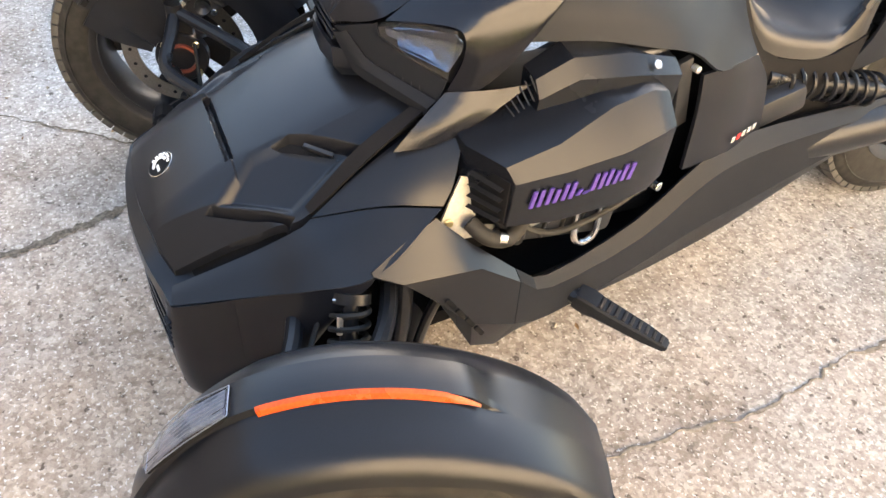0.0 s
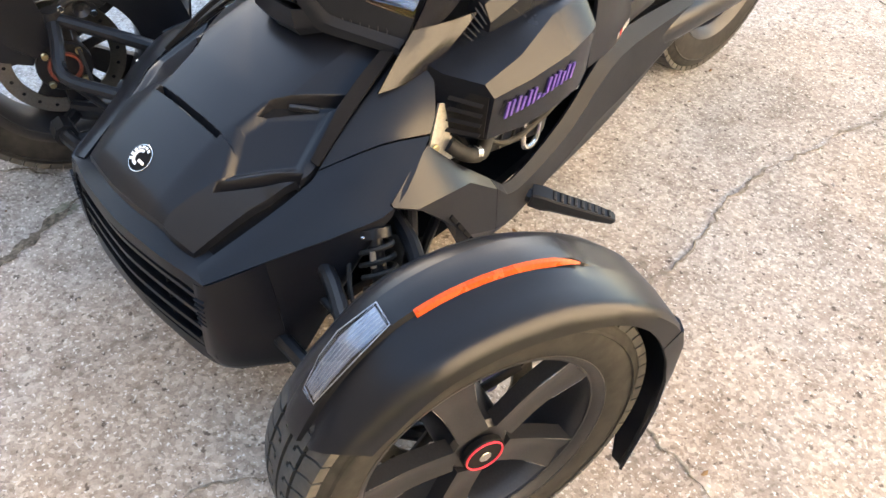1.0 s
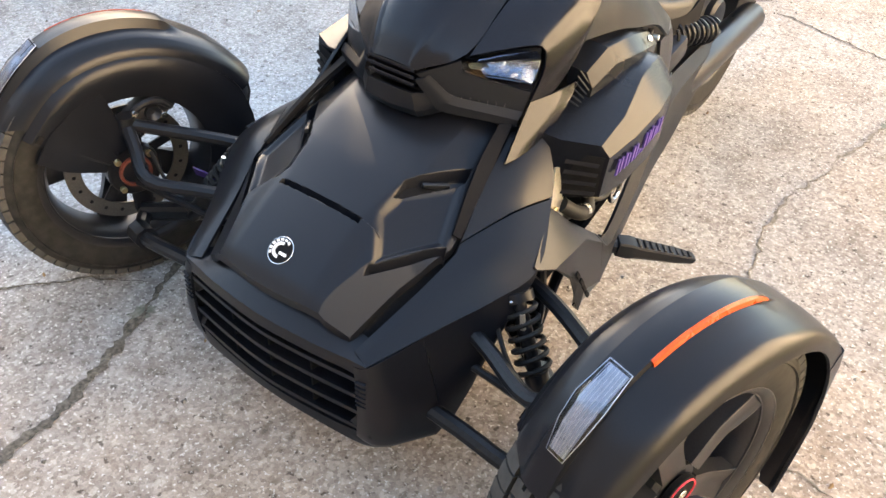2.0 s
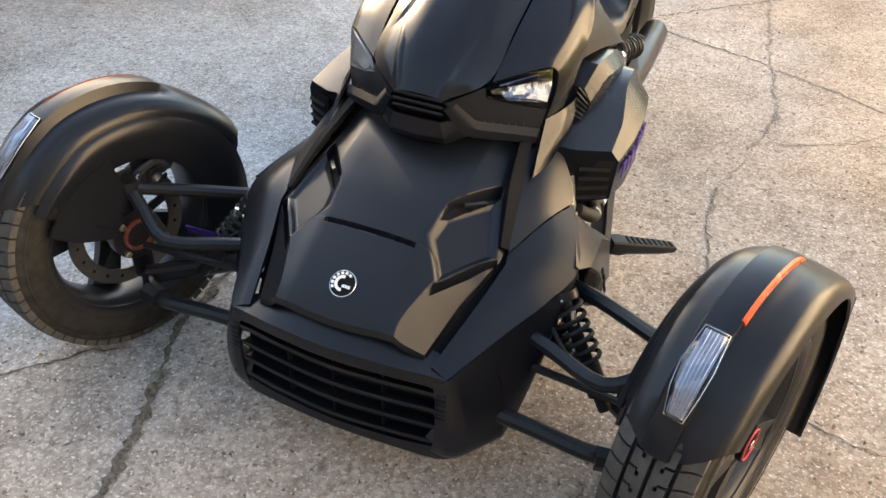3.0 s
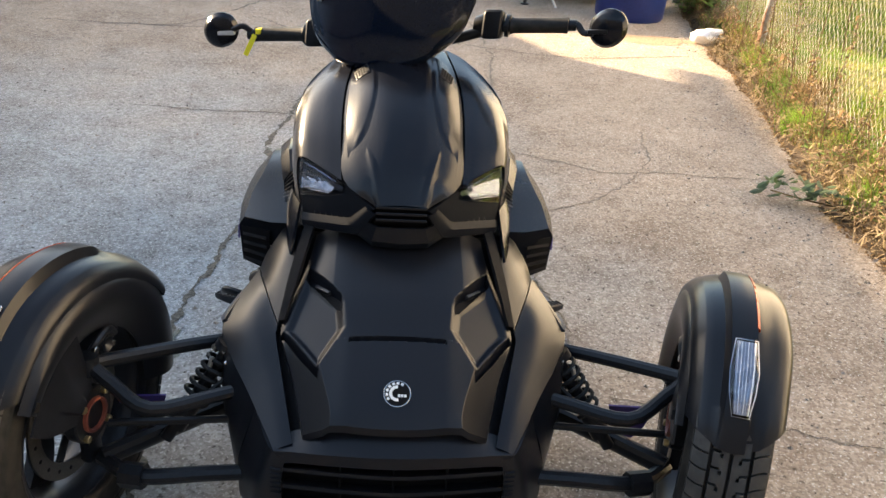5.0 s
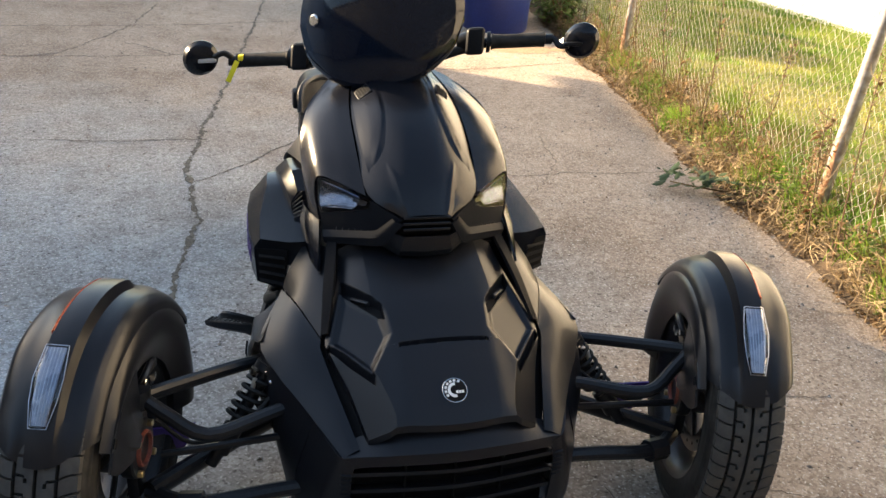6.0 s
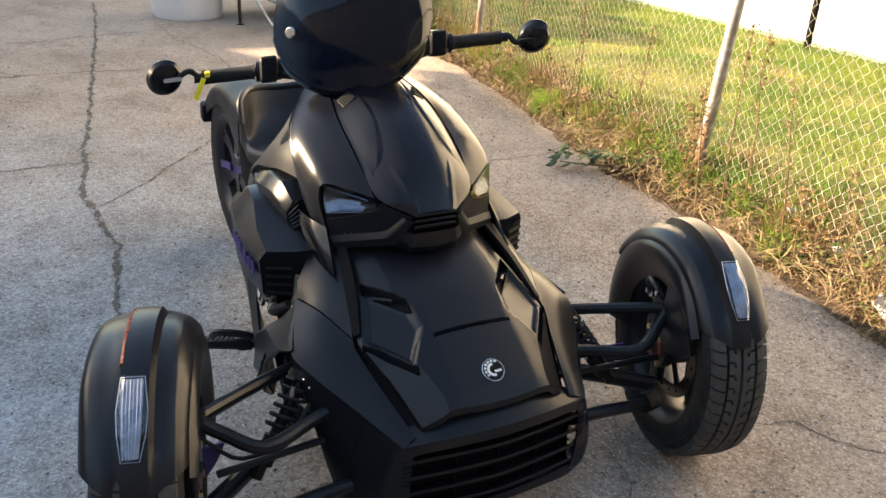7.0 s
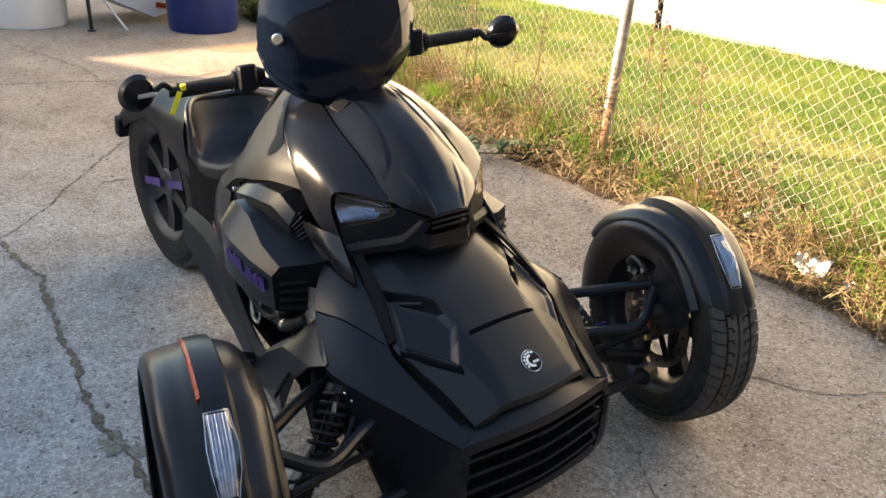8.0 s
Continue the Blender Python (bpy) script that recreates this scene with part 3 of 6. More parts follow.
def weed(x, y, h, material, leaves, seed):
    """A dry upright stalk with a few hanging leaves."""
    rng = random.Random(seed)
    z = max(0, lawn_z(x, y)) - 0.01
    ob = thing("dry_weed", "tall dry weed stalk with a brown seed head by the fence" if h > 0.5 else "low dry weed stalk with withered leaves by the fence", "weed", group="weeds along the fence")
    ob.location = (x, y, z)
    lx, ly = rng.uniform(-0.14, 0.14) * h, rng.uniform(-0.14, 0.14) * h
    pts = [(lx * q + rng.uniform(-0.012, 0.012) * (1 if q else 0), ly * q + rng.uniform(-0.012, 0.012) * (1 if q else 0), h * q) for q in (0, 0.25, 0.5, 0.75, 1)]
    part("stalk", tube(pts, (0.0042, 0.0016) if h > 0.5 else (0.003, 0.0012), 5), M_STALK if h > 0.4 and seed % 3 else M_STEM, ob)
    line = catmull(pts, 20)
    for i in range(4 + int(h * 6)):
        p = line[rng.randint(6, 19)]
        a, d = rng.uniform(0, 6.28), rng.uniform(0.03, 0.11) * (0.5 + h)
        part("twig", tube([p, p + Vector((math.cos(a) * d * 0.5, math.sin(a) * d * 0.5, d * 0.35)), p + Vector((math.cos(a) * d * 0.75, math.sin(a) * d * 0.75, d * 0.9))], (0.0018, 0.0009), 4, 4), M_STEM, ob)
    clumps = scatter(int(30 + 60 * h), lambda: tuple(line[rng.randint(7, 20)] + Vector((rng.gauss(0, 0.016), rng.gauss(0, 0.016), rng.gauss(0, 0.02)))), leaf(0.008))
    clumps.materials.append(material)
    cl = new("dry_leaves", clumps)
    cl.parent = ob
    tagged(cl, kind="stuff")
    for i in range(leaves):
        p = line[rng.randint(4, 20)]
        bm = bmesh.new()
        a = rng.uniform(0, 6.28)
        d = Vector((math.cos(a), math.sin(a), rng.uniform(-0.6, 0.4)))
        s = rng.uniform(0.018, 0.045)
        side = Vector((-math.sin(a), math.cos(a), 0)) * s * 0.28
        tip = p + d * s
        mid = p + d * s * 0.5 + Vector((0, 0, 0.008))
        v = [bm.verts.new(q) for q in (p, mid + side, tip - Vector((0, 0, s * 0.3)), mid - side)]
        bm.faces.new(v)
        bmesh.ops.solidify(bm, geom=list(bm.faces), thickness=0.0008)
        part("leaf", bm, material, ob)
    if h > 0.5:
        head = scatter(26, lambda: tuple(line[rng.randint(15, 20)] + Vector((rng.gauss(0, 0.009), rng.gauss(0, 0.009), rng.gauss(0, 0.015)))), leaf(0.011))
        head.materials.append(material if seed % 2 else M_STEM)
        hd = new("seed_head", head)
        hd.parent = ob
        tagged(hd, kind="stuff")
    return ob


rw = random.Random(5)
for i in range(56):
    y = -0.8 + 6.4 * i / 56 + rw.uniform(-0.1, 0.1)
    weed(fence_x(y) + rw.uniform(-0.20, 0.08), y, rw.choice((0.2, 0.25, 0.32, 0.4, 0.62, 0.85)) * rw.uniform(0.85, 1.15), M_LITTER if rw.random() < 0.85 else M_LEAF, rw.randint(6, 11), i)
for i, (dx, dy, h) in enumerate(((-0.04, 0.02, 0.38), (-0.035, -0.03, 0.45), (0.0, 0.05, 0.3))):
    weed(fence_x(1.47) + dx, 1.47 + dy, h, M_LITTER, 16, 91 + i)

# the uprooted green weed lying across the driveway's edge
fallen = thing("fallen_weed", "uprooted green weed lying on the concrete", "weed")
stem = [(2.12, 1.62, 0.05), (1.98, 1.78, 0.035), (1.8, 1.9, 0.03), (1.66, 1.98, 0.04)]
part("stem", tube(stem, (0.006, 0.003), 6), M_DRY, fallen)
for i in range(60):
    p = catmull(stem, 20)[rw.randint(9, 20)] + Vector((rw.uniform(-0.08, 0.05), rw.uniform(-0.07, 0.07), rw.uniform(0, 0.08)))
    me = scatter(1, lambda: tuple(p), leaf(0.031))
    me.materials.append(M_WEED)
    ob = new("leaf", me)
    ob.parent = fallen

# chain-link fence
fence = thing("chain_link_fence", "galvanised chain-link fence with leaning round posts", "fence", kind="structure")


def post(y, lean, top=1.25):
    x, z = fence_x(y), 0.0
    bm = tube([(x, y, z - 0.1), (x + lean[0], y + lean[1], top)], 0.028, 14, 1, False)
    ob = part("post", bm, M_GALV, fence, "round galvanised post, rusty at the foot")
    rows = []
    for i in range(10):
        h = 0.04 + 0.040 * i
        q = (h - z + 0.1) / (top - z + 0.1)
        wide = (1.3 - 0.12 * i) * (0.75 + 0.6 * noise.noise(Vector((h * 9, y, 3))))
        rows.append([(x + lean[0] * q + 0.0288 * math.cos(a), y + lean[1] * q + 0.0288 * math.sin(a), h) for a in [radians(205) + max(0.15, wide) * k / 3 for k in range(-3, 4)]])
    part("rust_streak", sheet(rows, 0.0006, 1, 1, False, False, (x + lean[0] * 0.3, y, 0.3)), M_RUST, ob)
    return ob


for y, lean in ((-1.5, (0.08, 0)), (1.47, (0.115, 0.0)), (4.40, (0.08, 0.0)), (7.2, (0.05, 0))):
    post(y, lean)
part("top_rail", tube([(fence_x(-3) + 0.08, -3, 1.23), (fence_x(8) + 0.08, 8, 1.23)], 0.018, 10, 1, False), M_GALV, fence)


STEP_Z = 0.027


def wires(y0, y1, height, cell):
    """Woven zigzag wires, each hooked into the next."""
    verts, faces = [], []
    k = int((y1 - y0) / cell)
    n = int(height / STEP_Z)
    r = 0.00105
    for i in range(k):
        for s in (0, 1):
            prev = None
            for j in range(n + 1):
                y = y0 + cell * (i + (0.5 if (j + s) % 2 else 0.0) + (0.5 if s else 0.0)) + 0.016 * noise.noise(Vector((i * 0.7, j * 0.35, s))) + 0.005 * noise.noise(Vector((i * 3.7, j * 1.9, s)))
                z = 0.07 + j * STEP_Z + 0.010 * noise.noise(Vector((i * 0.4, j * 0.3, 5)))
                bulge = 0.075 * (z - 0.1) + 0.02 * noise.noise(Vector((y * 1.5, z * 2, 3)))
                x = fence_x(y) + 0.034 + bulge + (0.0025 if (j + s) % 2 else -0.0025)
                ring = len(verts)
                verts += [(x - r, y, z), (x, y - r * 1.3, z), (x + r, y, z), (x, y + r * 1.3, z)]
                if prev is not None:
                    for q in range(4):
                        faces.append((prev + q, prev + (q + 1) % 4, ring + (q + 1) % 4, ring + q))
                prev = ring
    me = bpy.data.meshes.new("wire_mesh")
    me.from_pydata(verts, [], faces)
    me.materials.append(M_WIRE)
    ob = new("wire_mesh", me)
    ob.parent = fence
    return tagged(ob, "woven diamond wire mesh")


wires(-1.5, 7.2, 1.15, 0.063)

# dark post at the lawn's far edge
tagged(part("steel_post", tube([(5.35, 3.62, 0.0), (5.35, 3.62, 0.75)], 0.03, 10, 1, False), M_GAP), "short black steel post at the lawn edge", "post")


# ---- far end of the driveway ----
def drum(name, x, y, r, h, material, label, ribs):
    ob = thing(name, label, "barrel")
    ob.location = (x, y, 0)
    prof = [(0, 0.001), (0, r * 0.93), (0.02, r * 0.97)]
    for i in range(ribs):
        z = h * (i + 1) / (ribs + 1)
        prof += [(z - 0.04, r), (z - 0.015, r * 1.03), (z + 0.015, r * 1.03), (z + 0.04, r)]
    prof += [(h - 0.03, r), (h, r * 0.97), (h, 0.001)]
    part("shell", lathe(prof, 40, Matrix(((0, 1, 0, 0), (0, 0, 1, 0), (1, 0, 0, 0), (0, 0, 0, 1)))), material, ob)
    part("rim", lathe([(h - 0.03, r * 1.0), (h - 0.03, r * 1.04), (h + 0.01, r * 1.04), (h + 0.01, r * 0.98)], 40, Matrix(((0, 1, 0, 0), (0, 0, 1, 0), (1, 0, 0, 0), (0, 0, 0, 1))), closed=True), material, ob)
    return ob


drum("white_barrel", 0.83, 6.75, 0.32, 0.85, M_PAIL, "large white plastic barrel on the concrete", 0)
drum("blue_barrel", 2.03, 5.93, 0.30, 0.88, M_BLUE, "blue ribbed plastic drum on the concrete", 2)

trailer = thing("utility_trailer", "small pale trailer with a jack leg and amber side reflector", "trailer")
trailer.matrix_world = pose(1.72, 6.70, -0.02, 0, 0, 8)
part("body", add_sheet(bmesh.new(), [[(-0.62, -0.35, 0.36), (0.0, -0.35, 0.07), (0.8, -0.35, 0.24)], [(-0.75, -0.35, 0.95), (0.0, -0.38, 0.95), (0.8, -0.35, 0.95)]], 0.7, 2, 1, False, False, (0, 1, 0.5)), M_PAIL, trailer)
part("reflector", box((0.10, 0.012, 0.045), pose(0.06, -0.374, 0.17, 0, 14, 0), 0.004), M_ORANGE, trailer, "amber side reflector")
part("jack_leg", tube([(-0.62, -0.4, 0.6), (-0.62, -0.42, 0.0)], 0.016, 10, 1, False), M_RIM, trailer)
part("jack_foot", disc(0.035, 0.012, pose(-0.62, -0.42, 0.028, 0, 90, 0)), M_RIM, trailer)
part("tongue", tube([(-0.5, -0.3, 0.35), (-0.36, -0.55, 0.0)], 0.010, 8, 1, False), M_PALE, trailer)

bag = part("plastic_bag", bmesh.new(), M_PAIL)
bm = bmesh.new()
bmesh.ops.create_icosphere(bm, subdivisions=3, radius=0.09)
for v in bm.verts:
    v.co = Vector((v.co.x * 1.5, v.co.y, v.co.z * 0.7)) * (1 + 0.35 * noise.noise(v.co * 18))
bag.data = finish(bm, 50)
bag.data.materials.append(M_PAIL)
bag.location = (2.42, 5.0, 0.06)
tagged(bag, "crumpled white plastic bag at the verge", "litter")


def litter(x, y, s, seed):
    rng = random.Random(seed)
    bm = bmesh.new()
    bmesh.ops.create_grid(bm, x_segments=10, y_segments=10, size=s)
    for v in bm.verts:
        v.co.z = 1.1 * s * noise.noise(Vector((v.co.x / s * 1.6 + seed, v.co.y / s * 1.6, 0))) + s * 0.3
        v.co.x += rng.uniform(-0.1, 0.1) * s
    bmesh.ops.solidify(bm, geom=list(bm.faces), thickness=0.0008)
    ob = part("paper_scrap", bm, M_PAPER)
    ob.matrix_world = pose(x, y, max(0.0, lawn_z(x, y)) + 0.025, rng.uniform(-20, 20), rng.uniform(-20, 20), rng.uniform(0, 180))
    return tagged(ob, "crumpled scrap of white paper in the dry weeds", "litter", "paper scraps in the verge")


for i, (x, y, s) in enumerate(((1.80, 0.15, 0.060), (2.07, 0.85, 0.03), (1.76, -0.02, 0.025), (1.97, 0.55, 0.018))):
    litter(x, y, s, i)

# bushes behind the drums; the last and tallest is added to shade the lawn
rb = random.Random(11)
for bx, by, bs in ((2.75, 6.2, 0.55), (3.2, 7.0, 0.7), (2.6, 7.4, 0.6), (3.0, 8.6, 1.1)):
    bush = thing("bush", "dark green overgrown bush by the fence", "bush", group="bushes at the drive's end")
    bush.location = (bx, by, 0)
    for i in range(7):
        a = rb.uniform(0, 6.28)
        part("branch", tube([(0, 0, 0), (0.1 * math.cos(a), 0.1 * math.sin(a), bs * 0.5), (bs * 0.45 * math.cos(a), bs * 0.45 * math.sin(a), bs * rb.uniform(0.7, 1.1))], (0.01, 0.003), 5), M_DRY, bush)

    def spot():
        d = Vector((rb.gauss(0, 1), rb.gauss(0, 1), rb.gauss(0, 1))).normalized() * bs * 0.6 * rb.random() ** 0.4
        return (d.x, d.y, abs(d.z + bs * 0.45) + 0.02)
    me = scatter(900, spot, leaf(0.035))
    me.materials.append(M_LEAF)
    crown = new("crown", me)
    crown.parent = bush


# ---- houses added, mostly out of sight, to shade and light the drive ----
def house(name, x0, x1, y0, y1, h, ridge, label, skin, m=Matrix()):
    ob = thing(name, label, "house", m, kind="structure")
    t = 0.2
    for sx, sy, w, d in (((x0 + x1) / 2, y0 + t / 2, x1 - x0, t), ((x0 + x1) / 2, y1 - t / 2, x1 - x0, t), (x0 + t / 2, (y0 + y1) / 2, t, y1 - y0 - 2 * t), (x1 - t / 2, (y0 + y1) / 2, t, y1 - y0 - 2 * t)):
        part("wall", box((w, d, h), pose(sx, sy, h / 2)), skin, ob)
    xm = (x0 + x1) / 2
    for a, b in ((x0 - 0.3, xm), (x1 + 0.3, xm)):
        part("roof", sheet([[(a, y0 - 0.25, h), (a, y1 + 0.25, h)], [(b, y0 - 0.25, ridge), (b, y1 + 0.25, ridge)]], 0.12, 1, 1, False, False, (xm, (y0 + y1) / 2, 0)), M_ROOF, ob)
    for yy in (y0, y1 - 0.02):
        bm = bmesh.new()
        vs = [bm.verts.new(p) for p in ((x0, yy, h), (x1, yy, h), (xm, yy, ridge))]
        bm.faces.new(vs)
        bmesh.ops.solidify(bm, geom=list(bm.faces), thickness=0.02)
        part("gable", bm, skin, ob)
    return ob


# three unseen buildings, set so their shadows bound the lit patch
house("house", -13.0, -5.0, -9.0, 9.1, 2.68, 4.2, "sided house with a grey shingle roof, unseen, added to shade the drive", M_SIDING, pose(-4.7, 9.35, 0, 0, 0, -8.8) @ pose(4.7, -9.35, 0))
house("back_shade_house", -3.5, 3.5, -7.0, 3.0, 3.0, 4.4, "sided house behind the drive, unseen, added to shade its far end", M_SIDING, pose(-10.5, 15.02, 0, 0, 0, 89))
house("shade_garage", -2.0, 0.0, -2.3, 0.0, 2.5, 2.9, "small block between the houses, unseen, added to shade the drive", M_SIDING, pose(-5.69, 10.3, 0, 0, 0, 23) @ pose(-0.3, -0.25, 0))
# unseen house added to block sky light from the front
house("front_sky_blocker", -17.0, -8.5, -24.0, 24.0, 6.4, 8.2, "dark house across the drive, unseen, added to block the sky", M_BLOCKER, pose(0, 0, 0, 0, 0, 90))
# added house, its height set for the warm bounce and reflections
house("bounce_wall_house", 10.0, 18.0, -4.0, 17.0, 8.4, 10.8, "cream stucco house across the lawn, added to bounce sunlight", M_STUCCO)

# ---- the three-wheeled motorcycle ----
trike = thing("three_wheeled_motorcycle", "matte black three-wheeled motorcycle parked with its front wheels turned", "motorcycle")
trike.location.x = -0.006
STEER = -16.0  # degrees, to its right


def P(name, bm, material, parent=None, label="", angle=32):
    return part(name, bm, material, parent or trike, label, angle)


# hood: a dark base under four separate plates
hood = P("hood", sheet(full([
    [(0, -0.13, 0.385), (0.10, -0.125, 0.375), (0.17, -0.10, 0.345), (0.20, -0.085, 0.335)],
    [(0, -0.05, 0.440), (0.10, -0.05, 0.432), (0.18, -0.03, 0.385), (0.225, -0.01, 0.375)],
    [(0, 0.06, 0.515), (0.11, 0.06, 0.502), (0.20, 0.07, 0.445), (0.25, 0.07, 0.425)],
    [(0, 0.20, 0.570), (0.12, 0.20, 0.553), (0.18, 0.20, 0.515), (0.24, 0.18, 0.480)],
    [(0, 0.33, 0.605), (0.10, 0.33, 0.595), (0.17, 0.33, 0.570), (0.21, 0.33, 0.545)],
]), 0.006, 3, 2), M_GAP, label="dark recess under the hood plates")
def inside(p, poly):
    """Signed distance from p to a convex polygon, positive inside."""
    best = 9.0
    for (ax, ay), (bx, by) in zip(poly, poly[1:] + poly[:1]):
        ex, ey = bx - ax, by - ay
        d = (ex * (p[1] - ay) - ey * (p[0] - ax)) / math.hypot(ex, ey)
        best = min(best, d)
    return best


def ease(d, w):
    t = min(1, max(0, d / w + 0.5))
    return t * t * (3 - 2 * t)


def along(t, pairs):
    for (a, va), (b, vb) in zip(pairs, pairs[1:]):
        if t <= b:
            return va + (vb - va) * (t - a) / (b - a)
    return pairs[-1][1]


def glide(t, pairs):
    """A smooth curve through (t, value) pairs."""
    k = 0
    while k < len(pairs) - 2 and t > pairs[k + 1][0]:
        k += 1
    (a, va), (b, vb) = pairs[k], pairs[k + 1]

    def slope(i):
        lo, hi = pairs[max(0, i - 1)], pairs[min(len(pairs) - 1, i + 1)]
        return (hi[1] - lo[1]) / (hi[0] - lo[0])
    f = min(1, max(0, (t - a) / (b - a)))
    w = b - a
    return va * (1 + 2 * f) * (1 - f) ** 2 + slope(k) * w * f * (1 - f) ** 2 + vb * f * f * (3 - 2 * f) + slope(k + 1) * w * f * f * (f - 1)


def plane_z(x, y, a, b, c):
    n = (Vector(b) - Vector(a)).cross(Vector(c) - Vector(a))
    return a[2] - (n.x * (x - a[0]) + n.y * (y - a[1])) / n.z


CHEEK = [(0.152, -0.040), (0.224, 0.066), (0.186, 0.176), (0.107, 0.082), (0.100, 0.030)]
SLOT = [(0.150, -0.053), (0.229, 0.058), (0.2245, 0.067), (0.148, -0.043)]
VENT = [(0.112, 0.068), (0.188, 0.166), (0.183, 0.190), (0.113, 0.094)]
STEP = [(-0.093, -0.005), (0.093, -0.005), (0.091, 0.006), (-0.091, 0.006)]


def hood_z(x, y):
    """Height of the moulded hood: nose plate, raised centre, sunk cheeks, slots."""
    a = abs(x)
    mid = glide(y, ((-0.15, 0.394), (-0.12, 0.424), (-0.06, 0.464), (-0.004, 0.496), (0.02, 0.509), (0.08, 0.534), (0.175, 0.571), (0.29, 0.606)))
    crown = mid - 0.45 * a * a - 1.5 * max(0, a - 0.09) ** 2
    wing = plane_z(a, y, (0.171, -0.118, 0.354), (0.224, 0.056, 0.454), (0.150, -0.048, 0.442))
    nosez = min(crown - 0.006 * ease(a - 0.11, 0.05), wing + 0.002)
    back = ease(y - 0.03, 0.05)
    z = nosez * (1 - back) + (crown - 0.20 * max(0, a - 0.13)) * back
    # the centre dips behind the nose plate's raised rear edge
    z -= 0.006 * ease(y - 0.004, 0.004) * (1 - ease(y - 0.055, 0.09)) * (1 - ease(a - 0.13, 0.03))
    ck = ease(inside((a, y), CHEEK) - 0.008, 0.022)
    cz = plane_z(a, y, (0.152, -0.038, 0.447), (0.223, 0.070, 0.464), (0.110, 0.075, 0.520))
    z = z * (1 - ck) + (min(cz, z) - 0.009) * ck
    z -= 0.022 * ease(inside((a, y), SLOT), 0.0028)
    z -= 0.024 * ease(inside((a, y), VENT), 0.003)
    z -= 0.018 * ease(inside((x, y), STEP), 0.0025)
    return z


bm = bmesh.new()
NX, NY = 330, 330
grid = []
for j in range(NY + 1):
    v = j / NY
    half = glide(v, ((0, 0.171), (0.2, 0.196), (0.42, 0.230), (0.55, 0.222), (0.76, 0.192), (1, 0.177)))
    row = []
    for i in range(NX + 1):
        x = (2 * i / NX - 1) * half
        yf = -0.148 + 0.013 * min(1, (abs(x) / 0.133)) ** 2 + max(0, abs(x) - 0.133) * 0.44
        y = yf + (0.286 - yf) * v
        row.append(bm.verts.new((x, y, hood_z(x, y))))
    grid.append(row)
for j in range(NY):
    for i in range(NX):
        bm.faces.new((grid[j][i], grid[j][i + 1], grid[j + 1][i + 1], grid[j + 1][i]))
for edge in (grid[0], grid[-1], [g[0] for g in grid], [g[-1] for g in grid]):
    low = [bm.verts.new(v.co + Vector((0, 0, -0.016))) for v in edge]
    for a in range(len(edge) - 1):
        bm.faces.new((edge[a], edge[a + 1], low[a + 1], low[a]))
P("hood_panel", bm, M_BODY, hood, "moulded hood panel with slots and sunk cheeks", 40)
for s in (1, -1):
    P("vent_bar", box((0.050, 0.008, 0.010), pose(s * 0.152, 0.130, 0.521, 15, s * 10, s * 53), 0.002), M_RIM, hood)
    P("shoulder_panel", sheet(mir([
        [(0.189, -0.127, 0.343), (0.205, -0.132, 0.340), (0.222, -0.136, 0.333)],
        [(0.222, 0.000, 0.407), (0.250, 0.000, 0.399), (0.290, -0.004, 0.376)],
        [(0.240, 0.066, 0.448), (0.283, 0.066, 0.433), (0.328, 0.062, 0.401)],
        [(0.240, 0.080, 0.456), (0.295, 0.116, 0.458), (0.358, 0.156, 0.430)],
        [(0.239, 0.088, 0.463), (0.277, 0.190, 0.488), (0.301, 0.280, 0.482)],
    ], s), 0.006, 4, 3), M_BODY)
    P("rear_shoulder_panel", sheet(mir([
        [(0.2385, 0.0910, 0.4655), (0.2755, 0.1930, 0.4905), (0.2990, 0.2830, 0.4840)],
        [(0.218, 0.180, 0.521), (0.250, 0.240, 0.528), (0.285, 0.305, 0.515)],
        [(0.196, 0.290, 0.574), (0.220, 0.310, 0.575), (0.250, 0.330, 0.565)],
    ], s), 0.006, 4, 3), M_BODY)
    P("side_wall", sheet(mir([
        [(0.267, -0.045, 0.359), (0.290, -0.003, 0.375), (0.328, 0.063, 0.400), (0.357, 0.157, 0.429)],
        [(0.303, -0.045, 0.240), (0.320, -0.005, 0.258), (0.346, 0.045, 0.325), (0.359, 0.140, 0.410)],
        [(0.303, -0.045, 0.138), (0.314, -0.010, 0.160), (0.330, 0.020, 0.230), (0.346, 0.120, 0.385)],
    ], s), 0.006, 3, 3, True, False), M_BODY)

# nose: lip, grille and its frame
nose = P("nose_panel", sheet(full([
    [(0, -0.118, 0.380), (0.11, -0.112, 0.372), (0.185, -0.09, 0.345), (0.215, -0.115, 0.345)],
    [(0, -0.168, 0.346), (0.12, -0.158, 0.343), (0.190, -0.143, 0.337), (0.223, -0.137, 0.333)],
    [(0, -0.170, 0.322), (0.12, -0.160, 0.320), (0.190, -0.147, 0.315), (0.229, -0.139, 0.300)],
]), 0.006, 3, 3, False, True), M_BODY)
P("lower_lip", sheet(full([
    [(0, -0.158, 0.155), (0.12, -0.150, 0.155), (0.20, -0.140, 0.160), (0.25, -0.134, 0.175)],
    [(0, -0.152, 0.128), (0.12, -0.146, 0.126), (0.21, -0.132, 0.120), (0.250, -0.108, 0.124)],
    [(0, -0.080, 0.120), (0.12, -0.080, 0.118), (0.21, -0.060, 0.112), (0.285, -0.020, 0.116)],
]), 0.006, 3, 3), M_BODY, nose)
